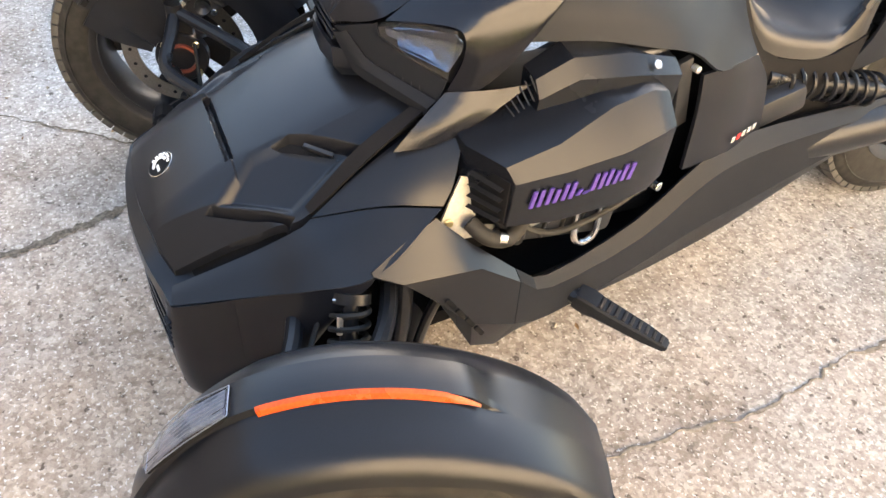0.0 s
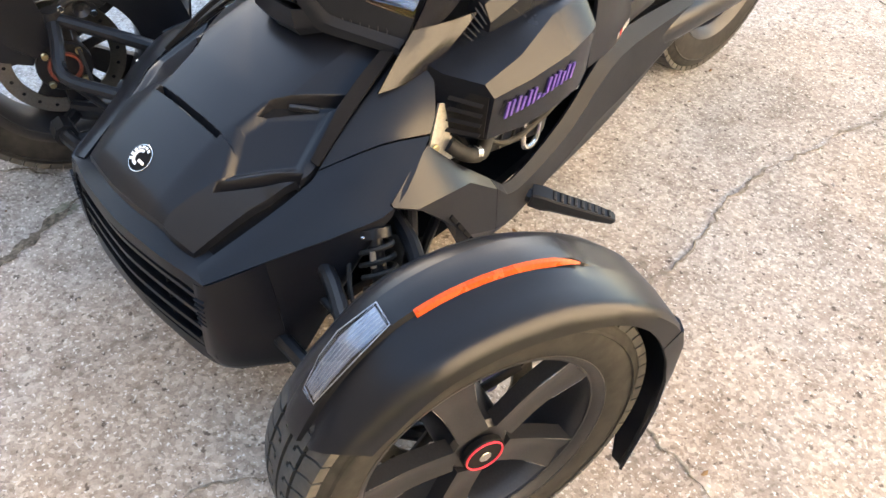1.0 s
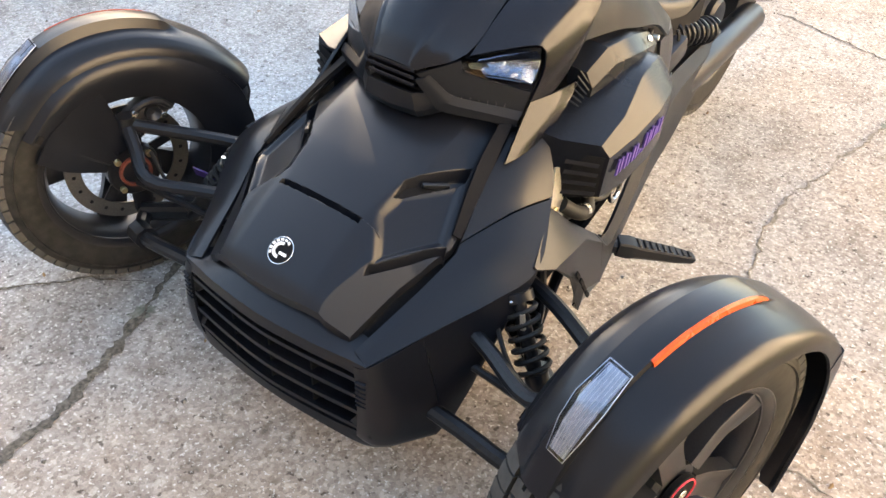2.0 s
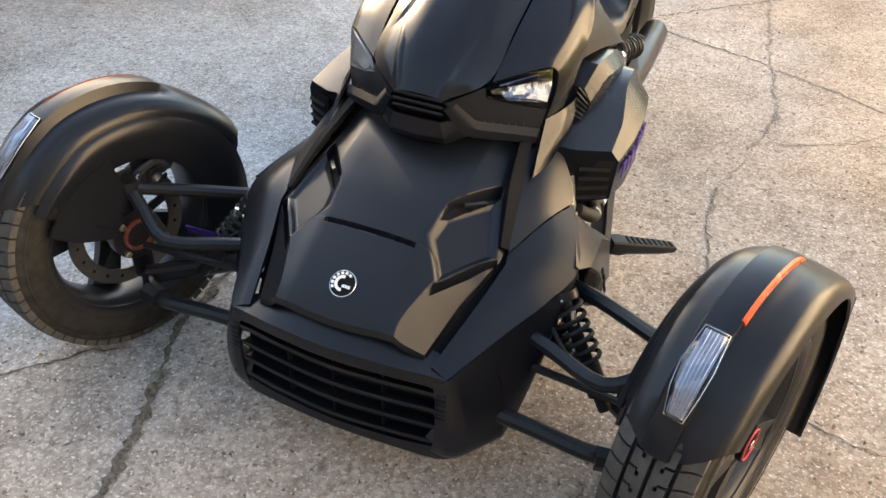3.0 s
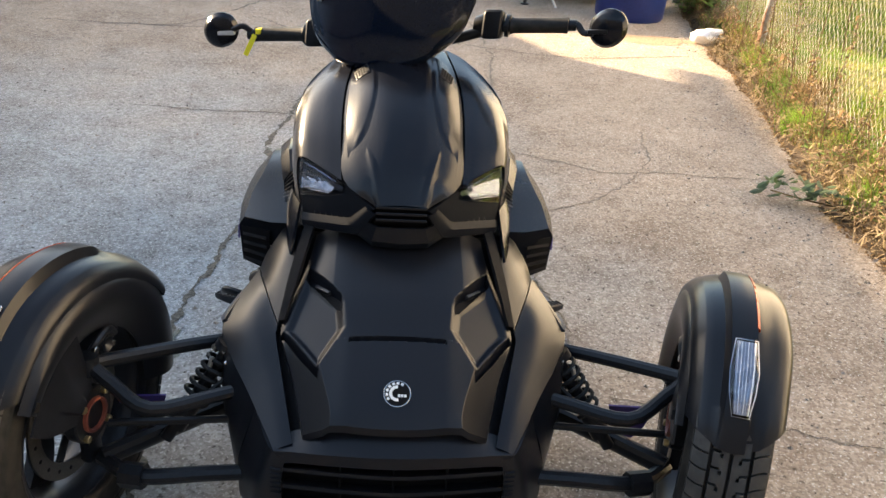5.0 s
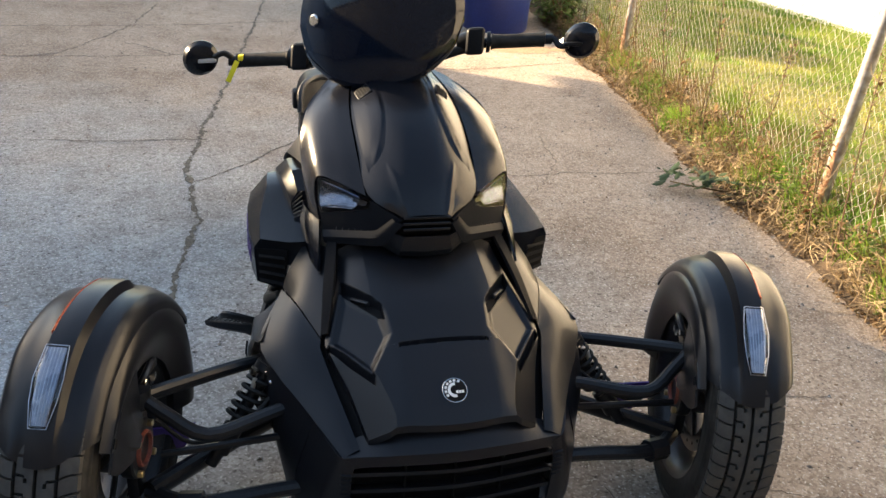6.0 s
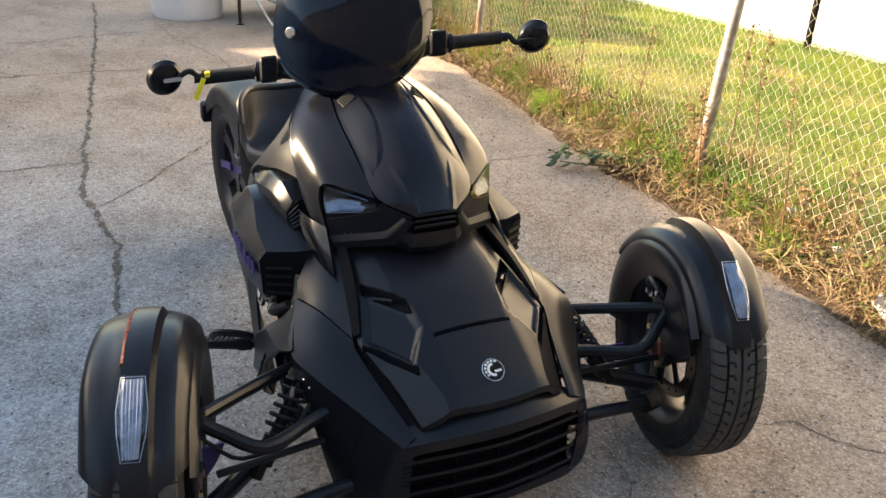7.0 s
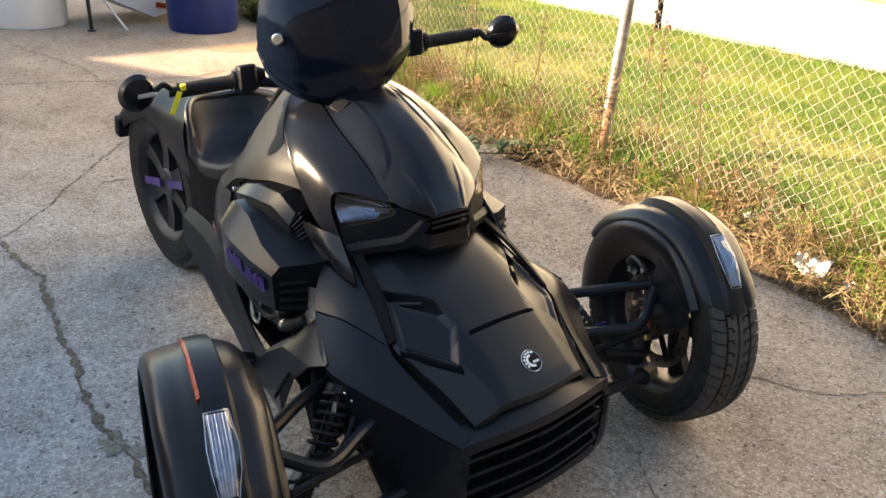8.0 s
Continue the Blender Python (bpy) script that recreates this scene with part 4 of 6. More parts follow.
for s in (1, -1):
    col = P("nose_corner", sheet(mir([
        [(0.200, -0.143, 0.326), (0.214, -0.141, 0.328), (0.228, -0.132, 0.334), (0.245, -0.100, 0.344), (0.267, -0.045, 0.359)],
        [(0.207, -0.147, 0.285), (0.225, -0.145, 0.285), (0.244, -0.130, 0.285), (0.262, -0.097, 0.285), (0.288, -0.045, 0.288)],
        [(0.209, -0.147, 0.235), (0.233, -0.144, 0.235), (0.256, -0.128, 0.235), (0.276, -0.093, 0.235), (0.303, -0.045, 0.235)],
        [(0.206, -0.146, 0.180), (0.235, -0.142, 0.180), (0.261, -0.125, 0.180), (0.280, -0.090, 0.180), (0.305, -0.045, 0.180)],
        [(0.198, -0.138, 0.140), (0.232, -0.134, 0.138), (0.256, -0.116, 0.138), (0.276, -0.086, 0.138), (0.302, -0.045, 0.138)],
        [(0.185, -0.112, 0.117), (0.214, -0.106, 0.114), (0.236, -0.090, 0.113), (0.252, -0.068, 0.113), (0.276, -0.040, 0.114)],
    ], s), 0.006, 3, 4), M_BODY, nose)
    for i in range(6):
        P("louvre", box((0.020, 0.006, 0.003), pose(s * 0.218, -0.1465, 0.300 - 0.011 * i, 8, 0, s * 14), 0.001), M_ROUGH, col)
    P("corner_scoop", sheet(mir([[(0.19, -0.146, 0.185), (0.235, -0.142, 0.165)], [(0.20, -0.120, 0.20), (0.225, -0.143, 0.205)]], s), 0.004, 2, 2), M_BODY, nose)
P("grille_back", sheet(full([[(0, -0.132, 0.325), (0.21, -0.112, 0.325)], [(0, -0.130, 0.13), (0.21, -0.110, 0.13)]]), 0.004, 1, 2, False, False), M_GAP, nose)
for i in range(4):
    z = 0.296 - 0.040 * i
    P("grille_slat", sheet(full([
        [(0, -0.1635, z + 0.004), (0.10, -0.1565, z + 0.004), (0.207, -0.143, z + 0.004)],
        [(0, -0.1640, z - 0.004), (0.10, -0.1570, z - 0.004), (0.207, -0.1435, z - 0.004)],
        [(0, -0.130, z - 0.012), (0.10, -0.124, z - 0.012), (0.207, -0.110, z - 0.012)],
    ]), 0.004, 2, 4, False), M_BODY, nose)
for x in (-0.10, 0.0, 0.10):
    P("grille_rib", box((0.004, 0.018, 0.17), pose(x, -0.140 + 0.05 * abs(x), 0.23), 0.001), M_GAP, nose)
# plain dark fillers added inside the body to block light through its gaps
P("underbody_block", sheet([[(-0.26, -0.06, 0.125), (0.26, -0.06, 0.125)], [(-0.24, 0.45, 0.16), (0.24, 0.45, 0.16)], [(-0.18, 1.05, 0.22), (0.18, 1.05, 0.22)]], 0.03, 2, 2, away=(0, 0.4, 1)), M_GAP)
P("chassis_block", box((0.30, 1.25, 0.20), pose(0, 0.62, 0.33), 0.03), M_GAP)
P("bulkhead_block", box((0.34, 0.16, 0.24), pose(0, 0.17, 0.34), 0.03), M_GAP)

# emblem: round badge with an open ring, drawn as plain shapes
EMB = Matrix.Translation((0, -0.0985, 0.4395)) @ Euler((radians(36), 0, 0)).to_matrix().to_4x4()
emb = P("badge", disc(0.0255, 0.004, EMB @ pose(0, 0, 0, 0, -90, 0), 32), M_STEEL, hood, "round silver and black badge")
P("badge_face", disc(0.0235, 0.002, EMB @ pose(0, 0, 0.0022, 0, -90, 0), 32), M_GAP, emb)
bm = bmesh.new()
add_lathe(bm, [(0.0033, 0.0095), (0.0033, 0.0150), (0.0045, 0.0150), (0.0045, 0.0095)], 28, EMB @ pose(0, 0, 0, 0, -90, 0), -95, 195, True)
for i in range(7):
    a = radians(62 + i * 25)
    add_box(bm, (0.0045, 0.0052, 0.0012), EMB @ pose(0.0192 * math.cos(a), 0.0192 * math.sin(a), 0.0038, 0, 0, math.degrees(a)))
for i in range(3):
    add_box(bm, (0.0044, 0.0052, 0.0012), EMB @ pose(0.0035 + 0.0056 * i, -0.0045, 0.0038, 0, 0, 8))
P("badge_ring", bm, M_WHITE, emb)

# cowl over the front: centre panel, side panels, headlamps
P("cowl_centre", sheet(full([
    [(0, 0.186, 0.690), (0.030, 0.187, 0.6885), (0.048, 0.190, 0.685), (0.052, 0.191, 0.683)],
    [(0, 0.235, 0.757), (0.040, 0.236, 0.754), (0.086, 0.241, 0.737), (0.120, 0.247, 0.716)],
    [(0, 0.330, 0.826), (0.046, 0.332, 0.823), (0.092, 0.338, 0.801), (0.1265, 0.343, 0.779)],
    [(0, 0.440, 0.876), (0.054, 0.442, 0.871), (0.090, 0.445, 0.852), (0.1265, 0.450, 0.832)],
    [(0, 0.540, 0.906), (0.052, 0.540, 0.900), (0.084, 0.540, 0.883), (0.115, 0.540, 0.869)],
    [(0, 0.640, 0.920), (0.045, 0.640, 0.915), (0.074, 0.640, 0.903), (0.098, 0.640, 0.890)],
]), 0.006, 4, 4), M_COWL)
for s in (1, -1):
    P("cowl_ridge", sheet(mir([
        [(0.058, 0.560, 0.8994), (0.071, 0.560, 0.8966), (0.078, 0.560, 0.8939), (0.090, 0.560, 0.8869), (0.1005, 0.560, 0.8802), (0.108, 0.560, 0.8765)],
        [(0.055, 0.510, 0.8900), (0.068, 0.510, 0.8880), (0.075, 0.510, 0.8866), (0.0918, 0.510, 0.8759), (0.1065, 0.510, 0.8661), (0.117, 0.510, 0.8598)],
        [(0.051, 0.470, 0.8795), (0.064, 0.470, 0.8788), (0.071, 0.470, 0.8777), (0.0906, 0.470, 0.8660), (0.1077, 0.470, 0.8540), (0.120, 0.470, 0.8455)],
        [(0.049, 0.420, 0.8616), (0.062, 0.420, 0.8608), (0.069, 0.420, 0.8602), (0.090, 0.420, 0.8486), (0.1084, 0.420, 0.8350), (0.1215, 0.420, 0.8243)],
        [(0.053, 0.375, 0.8408), (0.066, 0.375, 0.8386), (0.073, 0.375, 0.8377), (0.0924, 0.375, 0.8270), (0.1094, 0.375, 0.8135), (0.1215, 0.375, 0.8027)],
        [(0.064, 0.335, 0.8150), (0.077, 0.335, 0.8114), (0.084, 0.335, 0.8091), (0.0982, 0.335, 0.8003), (0.1106, 0.335, 0.7901), (0.1195, 0.335, 0.7824)],
        [(0.074, 0.308, 0.7927), (0.087, 0.308, 0.7880), (0.094, 0.308, 0.7861), (0.1032, 0.308, 0.7784), (0.1113, 0.308, 0.7720), (0.117, 0.308, 0.7678)],
        [(0.086, 0.283, 0.7675), (0.099, 0.283, 0.7605), (0.106, 0.283, 0.7550), (0.1092, 0.283, 0.7536), (0.112, 0.283, 0.7525), (0.114, 0.283, 0.7519)],
    ], s), 0.004, 3, 3, True, True, (0, 0.4, 0.6)), M_COWL)
    P("front_crease", sheet(mir([
        [(0.032, 0.190, 0.6895), (0.043, 0.1885, 0.6900), (0.049, 0.190, 0.6865), (0.055, 0.1925, 0.6825)],
        [(0.038, 0.210, 0.7212), (0.051, 0.2090, 0.7200), (0.060, 0.210, 0.7124), (0.068, 0.212, 0.7070)],
        [(0.046, 0.235, 0.7498), (0.060, 0.2345, 0.7480), (0.070, 0.235, 0.7403), (0.080, 0.236, 0.7348)],
        [(0.056, 0.262, 0.7690), (0.069, 0.2620, 0.7662), (0.076, 0.262, 0.7606), (0.083, 0.262, 0.7566)],
        [(0.064, 0.288, 0.7845), (0.077, 0.2880, 0.7786), (0.080, 0.288, 0.7764), (0.084, 0.288, 0.7738)],
    ], s), 0.003, 3, 3, True, False, (0, 0.4, 0.5)), M_COWL)
    P("seam_channel", sheet(mir([
        [(0.112, 0.252, 0.704), (0.134, 0.256, 0.704)], [(0.116, 0.340, 0.753), (0.142, 0.340, 0.753)],
        [(0.116, 0.450, 0.811), (0.142, 0.450, 0.811)], [(0.105, 0.540, 0.850), (0.132, 0.540, 0.850)], [(0.088, 0.650, 0.876), (0.112, 0.650, 0.876)],
    ], s), 0.003, 4, 1, away=(0, 0.4, 0.4)), M_GAP)
    mesh = P("vent_mesh", box((0.036, 0.034, 0.004), pose(s * 0.0940, 0.496, 0.8722, 17, s * 38, 0), 0.001), M_RIM, label="small perforated vent")
    for i in range(5):
        for j in range(4):
            P("vent_hole", disc(0.0032, 0.003, pose(s * 0.0940, 0.496, 0.8717, 17, s * 38, 0) @ pose(-0.0140 + 0.0068 * i, -0.0120 + 0.0075 * j + 0.003 * (i % 2), 0.0025, 0, 90, 0), 6), M_GAP, mesh)
    P("cowl_side", sheet(mir([
        [(0.1245, 0.249, 0.713), (0.170, 0.288, 0.726), (0.216, 0.330, 0.731), (0.224, 0.334, 0.690), (0.216, 0.314, 0.634)],
        [(0.1310, 0.333, 0.775), (0.174, 0.350, 0.772), (0.220, 0.372, 0.759), (0.236, 0.370, 0.700), (0.230, 0.356, 0.634)],
        [(0.1310, 0.451, 0.833), (0.174, 0.455, 0.822), (0.221, 0.455, 0.792), (0.241, 0.436, 0.735), (0.239, 0.412, 0.684)],
        [(0.1195, 0.540, 0.870), (0.162, 0.535, 0.853), (0.210, 0.522, 0.820), (0.236, 0.492, 0.786), (0.2405, 0.470, 0.757)],
        [(0.1000, 0.660, 0.892), (0.134, 0.640, 0.881), (0.172, 0.602, 0.862), (0.206, 0.562, 0.836), (0.226, 0.532, 0.812)],
    ], s), 0.006, 4, 4), M_COWL)
    P("tank_side", sheet(mir([
        [(0.080, 0.600, 0.862), (0.124, 0.560, 0.840), (0.172, 0.505, 0.806), (0.214, 0.455, 0.748), (0.222, 0.430, 0.700)],
        [(0.078, 0.715, 0.870), (0.132, 0.672, 0.842), (0.182, 0.615, 0.796), (0.228, 0.572, 0.738), (0.244, 0.551, 0.694)],
        [(0.072, 0.790, 0.842), (0.126, 0.752, 0.806), (0.178, 0.706, 0.758), (0.226, 0.668, 0.712), (0.249, 0.648, 0.670)],
        [(0.062, 0.850, 0.802), (0.116, 0.818, 0.765), (0.168, 0.782, 0.716), (0.218, 0.752, 0.678), (0.251, 0.738, 0.646)],
        [(0.055, 0.900, 0.765), (0.108, 0.872, 0.728), (0.158, 0.846, 0.686), (0.210, 0.826, 0.642), (0.251, 0.808, 0.600)],
        [(0.050, 0.950, 0.730), (0.092, 0.940, 0.688), (0.136, 0.930, 0.640), (0.174, 0.925, 0.608), (0.204, 0.922, 0.588)],
    ], s), 0.006, 4, 4, True, True, (0, 0.75, 0.6)), M_ROUGH)
    leg = P("leg_panel", sheet(mir([
        [(0.252, 0.768, 0.600), (0.236, 0.850, 0.597), (0.202, 0.925, 0.586)],
        [(0.259, 0.772, 0.530), (0.242, 0.872, 0.530), (0.203, 0.970, 0.520)],
        [(0.258, 0.778, 0.404), (0.240, 0.888, 0.405), (0.201, 1.000, 0.400)],
    ], s), 0.008, 4, 3), M_BODY, label="flat side panel with a short row of small bars")
    for i, (w, mm) in enumerate(((0.014, M_PALE), (0.012, M_REDPRINT), (0.014, M_PALE), (0.014, M_PALE), (0.014, M_PALE))):
        y = 0.890 + 0.0165 * i
        P("small_bar", box((0.0015, w * 0.75, 0.012), pose(s * (0.2465 - 0.36 * (y - 0.890)), y, 0.438, 0, 0, s * 20), 0.0003), mm, leg)
    stay = P("stay", box((0.012, 0.030, 0.14), pose(s * 0.235, 0.745, 0.56, 12, 0, s * 10), 0.003), M_RIM, label="bracket behind the air box")
    P("stay_bolt", disc(0.0065, 0.014, pose(s * 0.246, 0.752, 0.612, 0, 0, s * 15), 10), M_ALU, stay, "bright bolt")
    P("cowl_fin", sheet(mir([
        [(0.228, 0.226, 0.550), (0.240, 0.275, 0.556), (0.246, 0.330, 0.572)],
        [(0.222, 0.268, 0.592), (0.243, 0.320, 0.600), (0.250, 0.380, 0.606)],
        [(0.216, 0.312, 0.632), (0.238, 0.370, 0.638), (0.240, 0.444, 0.636)],
    ], s), 0.006, 3, 3), M_COWL)
    # headlamp
    lamp = P("headlamp", sheet(mir([
        [(0.124, 0.258, 0.704), (0.170, 0.300, 0.720), (0.210, 0.338, 0.724)],
        [(0.085, 0.232, 0.680), (0.150, 0.288, 0.682), (0.210, 0.340, 0.676)],
        [(0.062, 0.215, 0.662), (0.135, 0.272, 0.650), (0.206, 0.326, 0.638)],
    ], s), 0.004, 2, 2), M_GAP, label="angular headlamp with a clear lens")
    P("reflector", sheet(mir([
        [(0.136, 0.258, 0.707), (0.174, 0.293, 0.717), (0.208, 0.327, 0.722)],
        [(0.136, 0.272, 0.698), (0.178, 0.312, 0.701), (0.210, 0.340, 0.702)],
        [(0.140, 0.264, 0.684), (0.180, 0.300, 0.680), (0.210, 0.326, 0.674)],
        [(0.150, 0.264, 0.676), (0.184, 0.292, 0.670), (0.210, 0.316, 0.662)],
    ], s), 0.003, 3, 4), M_REFL, lamp)
    P("reflector_fin", sheet(mir([[(0.120, 0.250, 0.698), (0.146, 0.272, 0.700)], [(0.124, 0.252, 0.688), (0.150, 0.274, 0.684)]], s), 0.002, 2, 2), M_REFL, lamp)
    P("lens", sheet(mir([
        [(0.124, 0.243, 0.710), (0.168, 0.284, 0.725), (0.214, 0.326, 0.730)],
        [(0.118, 0.239, 0.697), (0.162, 0.275, 0.697), (0.217, 0.322, 0.690)],
        [(0.114, 0.236, 0.686), (0.160, 0.269, 0.668), (0.214, 0.313, 0.650)],
    ], s), 0.002, 3, 3), M_LENS, lamp, "clear lens")
    trim = P("headlamp_trim", sheet(mir([
        [(0.056, 0.191, 0.677), (0.064, 0.200, 0.668), (0.074, 0.209, 0.660)],
        [(0.092, 0.219, 0.694), (0.096, 0.223, 0.664), (0.100, 0.228, 0.632)],
        [(0.1150, 0.2370, 0.7050), (0.1160, 0.238, 0.664), (0.115, 0.238, 0.627)],
        [(0.1200, 0.2410, 0.6860), (0.1230, 0.243, 0.656), (0.124, 0.244, 0.625)],
        [(0.160, 0.270, 0.669), (0.161, 0.270, 0.643), (0.162, 0.270, 0.616)],
        [(0.214, 0.314, 0.651), (0.210, 0.308, 0.628), (0.206, 0.302, 0.604)],
    ], s), 0.004, 2, 2, False, False), M_ROUGH, label="dark panel under the lens")
    P("trim_frame", sheet(mir([
        [(0.050, 0.196, 0.664), (0.055, 0.188, 0.667), (0.068, 0.196, 0.672), (0.074, 0.204, 0.677)],
        [(0.084, 0.224, 0.605), (0.087, 0.211, 0.612), (0.099, 0.214, 0.630), (0.104, 0.225, 0.642)],
        [(0.100, 0.232, 0.600), (0.104, 0.220, 0.607), (0.114, 0.224, 0.624), (0.118, 0.236, 0.636)],
        [(0.202, 0.296, 0.584), (0.206, 0.286, 0.590), (0.210, 0.287, 0.604), (0.210, 0.300, 0.616)],
    ], s), 0.004, 2, 2, False, False), M_ROUGH, trim)
    for i in range(6):
        x = 0.1195 + 0.0124 * i
        P("trim_tick", box((0.0016, 0.003, 0.009), pose(s * x, 0.2395 + 0.72 * (x - 0.1195), 0.632 - 0.14 * (x - 0.1195), -20, 0, s * 36)), M_RIM, trim)
    # dark strip that stands in for the shaded gap along the hood's side
    P("hood_side_gap", sheet(mir([
        [(0.180, 0.285, 0.602), (0.200, 0.290, 0.600)],
        [(0.200, 0.180, 0.552), (0.222, 0.185, 0.540)],
        [(0.225, 0.085, 0.478), (0.238, 0.090, 0.472)],
    ], s), 0.008, 4, 1), M_GAP)
chin = P("chin_plate", sheet(full([
    [(0, 0.184, 0.640), (0.050, 0.186, 0.640), (0.082, 0.208, 0.646)],
    [(0, 0.182, 0.606), (0.058, 0.187, 0.608), (0.090, 0.216, 0.618)],
    [(0, 0.196, 0.588), (0.056, 0.200, 0.590), (0.092, 0.226, 0.604)],
    [(0, 0.245, 0.588), (0.058, 0.245, 0.590), (0.095, 0.255, 0.602)],
]), 0.006, 3, 3, False, False), M_BODY)
P("intake_back", box((0.11, 0.01, 0.055), pose(0, 0.215, 0.662), 0.002), M_GAP)
for i in range(3):
    P("intake_slat", box((0.104, 0.016, 0.006), pose(0, 0.196, 0.680 - 0.0135 * i, -20), 0.0015), M_COWL)
P("inner_fill", sheet(full([[(0, 0.26, 0.59), (0.19, 0.30, 0.57)], [(0, 0.30, 0.70), (0.12, 0.34, 0.66)]]), 0.01, 1, 2), M_GAP)

# side pods
for s in (1, -1):
    rings = [
        [(0.235, 0.330, 0.450), (0.283, 0.336, 0.448), (0.350, 0.370, 0.460), (0.356, 0.372, 0.546), (0.342, 0.360, 0.571), (0.280, 0.322, 0.577), (0.235, 0.320, 0.578)],
        [(0.235, 0.440, 0.430), (0.290, 0.440, 0.430), (0.359, 0.450, 0.456), (0.364, 0.456, 0.556), (0.337, 0.450, 0.590), (0.270, 0.440, 0.600), (0.235, 0.430, 0.602)],
        [(0.235, 0.550, 0.420), (0.290, 0.550, 0.424), (0.356, 0.555, 0.458), (0.361, 0.558, 0.566), (0.314, 0.552, 0.622), (0.262, 0.540, 0.632), (0.235, 0.535, 0.634)],
        [(0.235, 0.615, 0.420), (0.286, 0.618, 0.430), (0.346, 0.626, 0.464), (0.350, 0.628, 0.578), (0.307, 0.622, 0.632), (0.258, 0.610, 0.640), (0.235, 0.605, 0.642)],
        [(0.235, 0.655, 0.430), (0.280, 0.658, 0.440), (0.330, 0.664, 0.474), (0.334, 0.664, 0.576), (0.302, 0.658, 0.622), (0.255, 0.650, 0.630), (0.235, 0.645, 0.632)],
    ]
    bm = add_loft(bmesh.new(), [[(s * x, y, z) for x, y, z in r] for r in rings])
    bmesh.ops.bevel(bm, geom=[e for e in bm.edges if e.calc_face_angle(0) > 0.5], offset=0.008, segments=3, affect="EDGES")
    pod = P("side_pod", bm, M_POD, label="angular black air box with slanted purple bars")
    P("pod_grille", sheet(mir([[(0.284, 0.331, 0.552), (0.350, 0.365, 0.546)], [(0.288, 0.336, 0.456), (0.347, 0.364, 0.464)]], s), 0.004, 2, 2, away=(0, 0.9, 0.5)), M_GAP, pod)
    for i in range(4):
        P("pod_louvre", sheet(mir([
            [(0.292, 0.330, 0.538 - 0.022 * i), (0.346, 0.358, 0.535 - 0.020 * i)],
            [(0.292, 0.324, 0.533 - 0.022 * i), (0.346, 0.352, 0.530 - 0.020 * i)],
        ], s), 0.004, 1, 2, away=(0, 0.9, 0.5)), M_GAP, pod)
    # slanted purple bars
    for i in range(7):
        y = 0.408 + 0.0265 * i
        z0 = 0.499 + 0.0022 * i
        z1 = z0 + (0.030 if i not in (3,) else 0.010)
        x = 0.3605 + 0.005 * min(1, max(0, (y - 0.376) / 0.082)) - 0.004 * max(0, (y - 0.458) / 0.1)
        bm = bmesh.new()
        for off, top in ((-0.009, z1), (0.004, z1 - 0.006 * (i % 2))):
            v = [bm.verts.new((s * (x + d), y + off + a, z + 0.0)) for d in (-0.002, 0.0012) for a, z in ((-0.003, z0), (0.004, z0), (0.010, top), (0.003, top))]
            for q in ((0, 1, 2, 3), (7, 6, 5, 4), (0, 4, 5, 1), (1, 5, 6, 2), (2, 6, 7, 3), (3, 7, 4, 0)):
                bm.faces.new([v[k] for k in q])
        P("purple_bar", bm, M_PURPLE, pod)
    rings = [[(s * x, y, z) for x, y, z in r] for r in (
        [(0.215, 0.440, 0.585), (0.262, 0.445, 0.585), (0.265, 0.447, 0.622), (0.250, 0.444, 0.650), (0.215, 0.440, 0.656)],
        [(0.215, 0.500, 0.585), (0.274, 0.502, 0.595), (0.278, 0.504, 0.655), (0.258, 0.500, 0.682), (0.215, 0.498, 0.688)],
        [(0.215, 0.600, 0.585), (0.284, 0.604, 0.600), (0.288, 0.606, 0.650), (0.262, 0.600, 0.676), (0.215, 0.598, 0.682)],
        [(0.215, 0.700, 0.540), (0.264, 0.704, 0.560), (0.268, 0.706, 0.622), (0.248, 0.700, 0.644), (0.215, 0.698, 0.648)])]
    bm = add_loft(bmesh.new(), rings)
    bmesh.ops.bevel(bm, geom=[e for e in bm.edges if e.calc_face_angle(0) > 0.5], offset=0.006, segments=3, affect="EDGES")
    P("upper_air_box", bm, M_POD, pod)
    for i in range(6):
        P("intake_mesh_bar", tube([(s * 0.240, 0.400 + 0.008 * i, 0.612 + 0.008 * i), (s * 0.262, 0.408 + 0.008 * i, 0.600 + 0.005 * i)], 0.0012, 5), M_RIM, pod)
    if s > 0:
        P("pod_lock", disc(0.007, 0.004, pose(s * 0.2755, 0.645, 0.6555, 0, -s * 42, 0)), M_STEEL, pod)
    P("heat_plate", sheet(mir([
        [(0.281, 0.318, 0.520), (0.283, 0.335, 0.515)], [(0.296, 0.290, 0.470), (0.290, 0.345, 0.450)], [(0.312, 0.262, 0.420), (0.296, 0.345, 0.400)],
    ], s), 0.004, 2, 2, away=(0, 0.3, 0.45)), M_ALU)
    P("plate_bolt", disc(0.008, 0.006, pose(s * 0.304, 0.292, 0.45, 0, 0, 0), 12), M_BRASS)

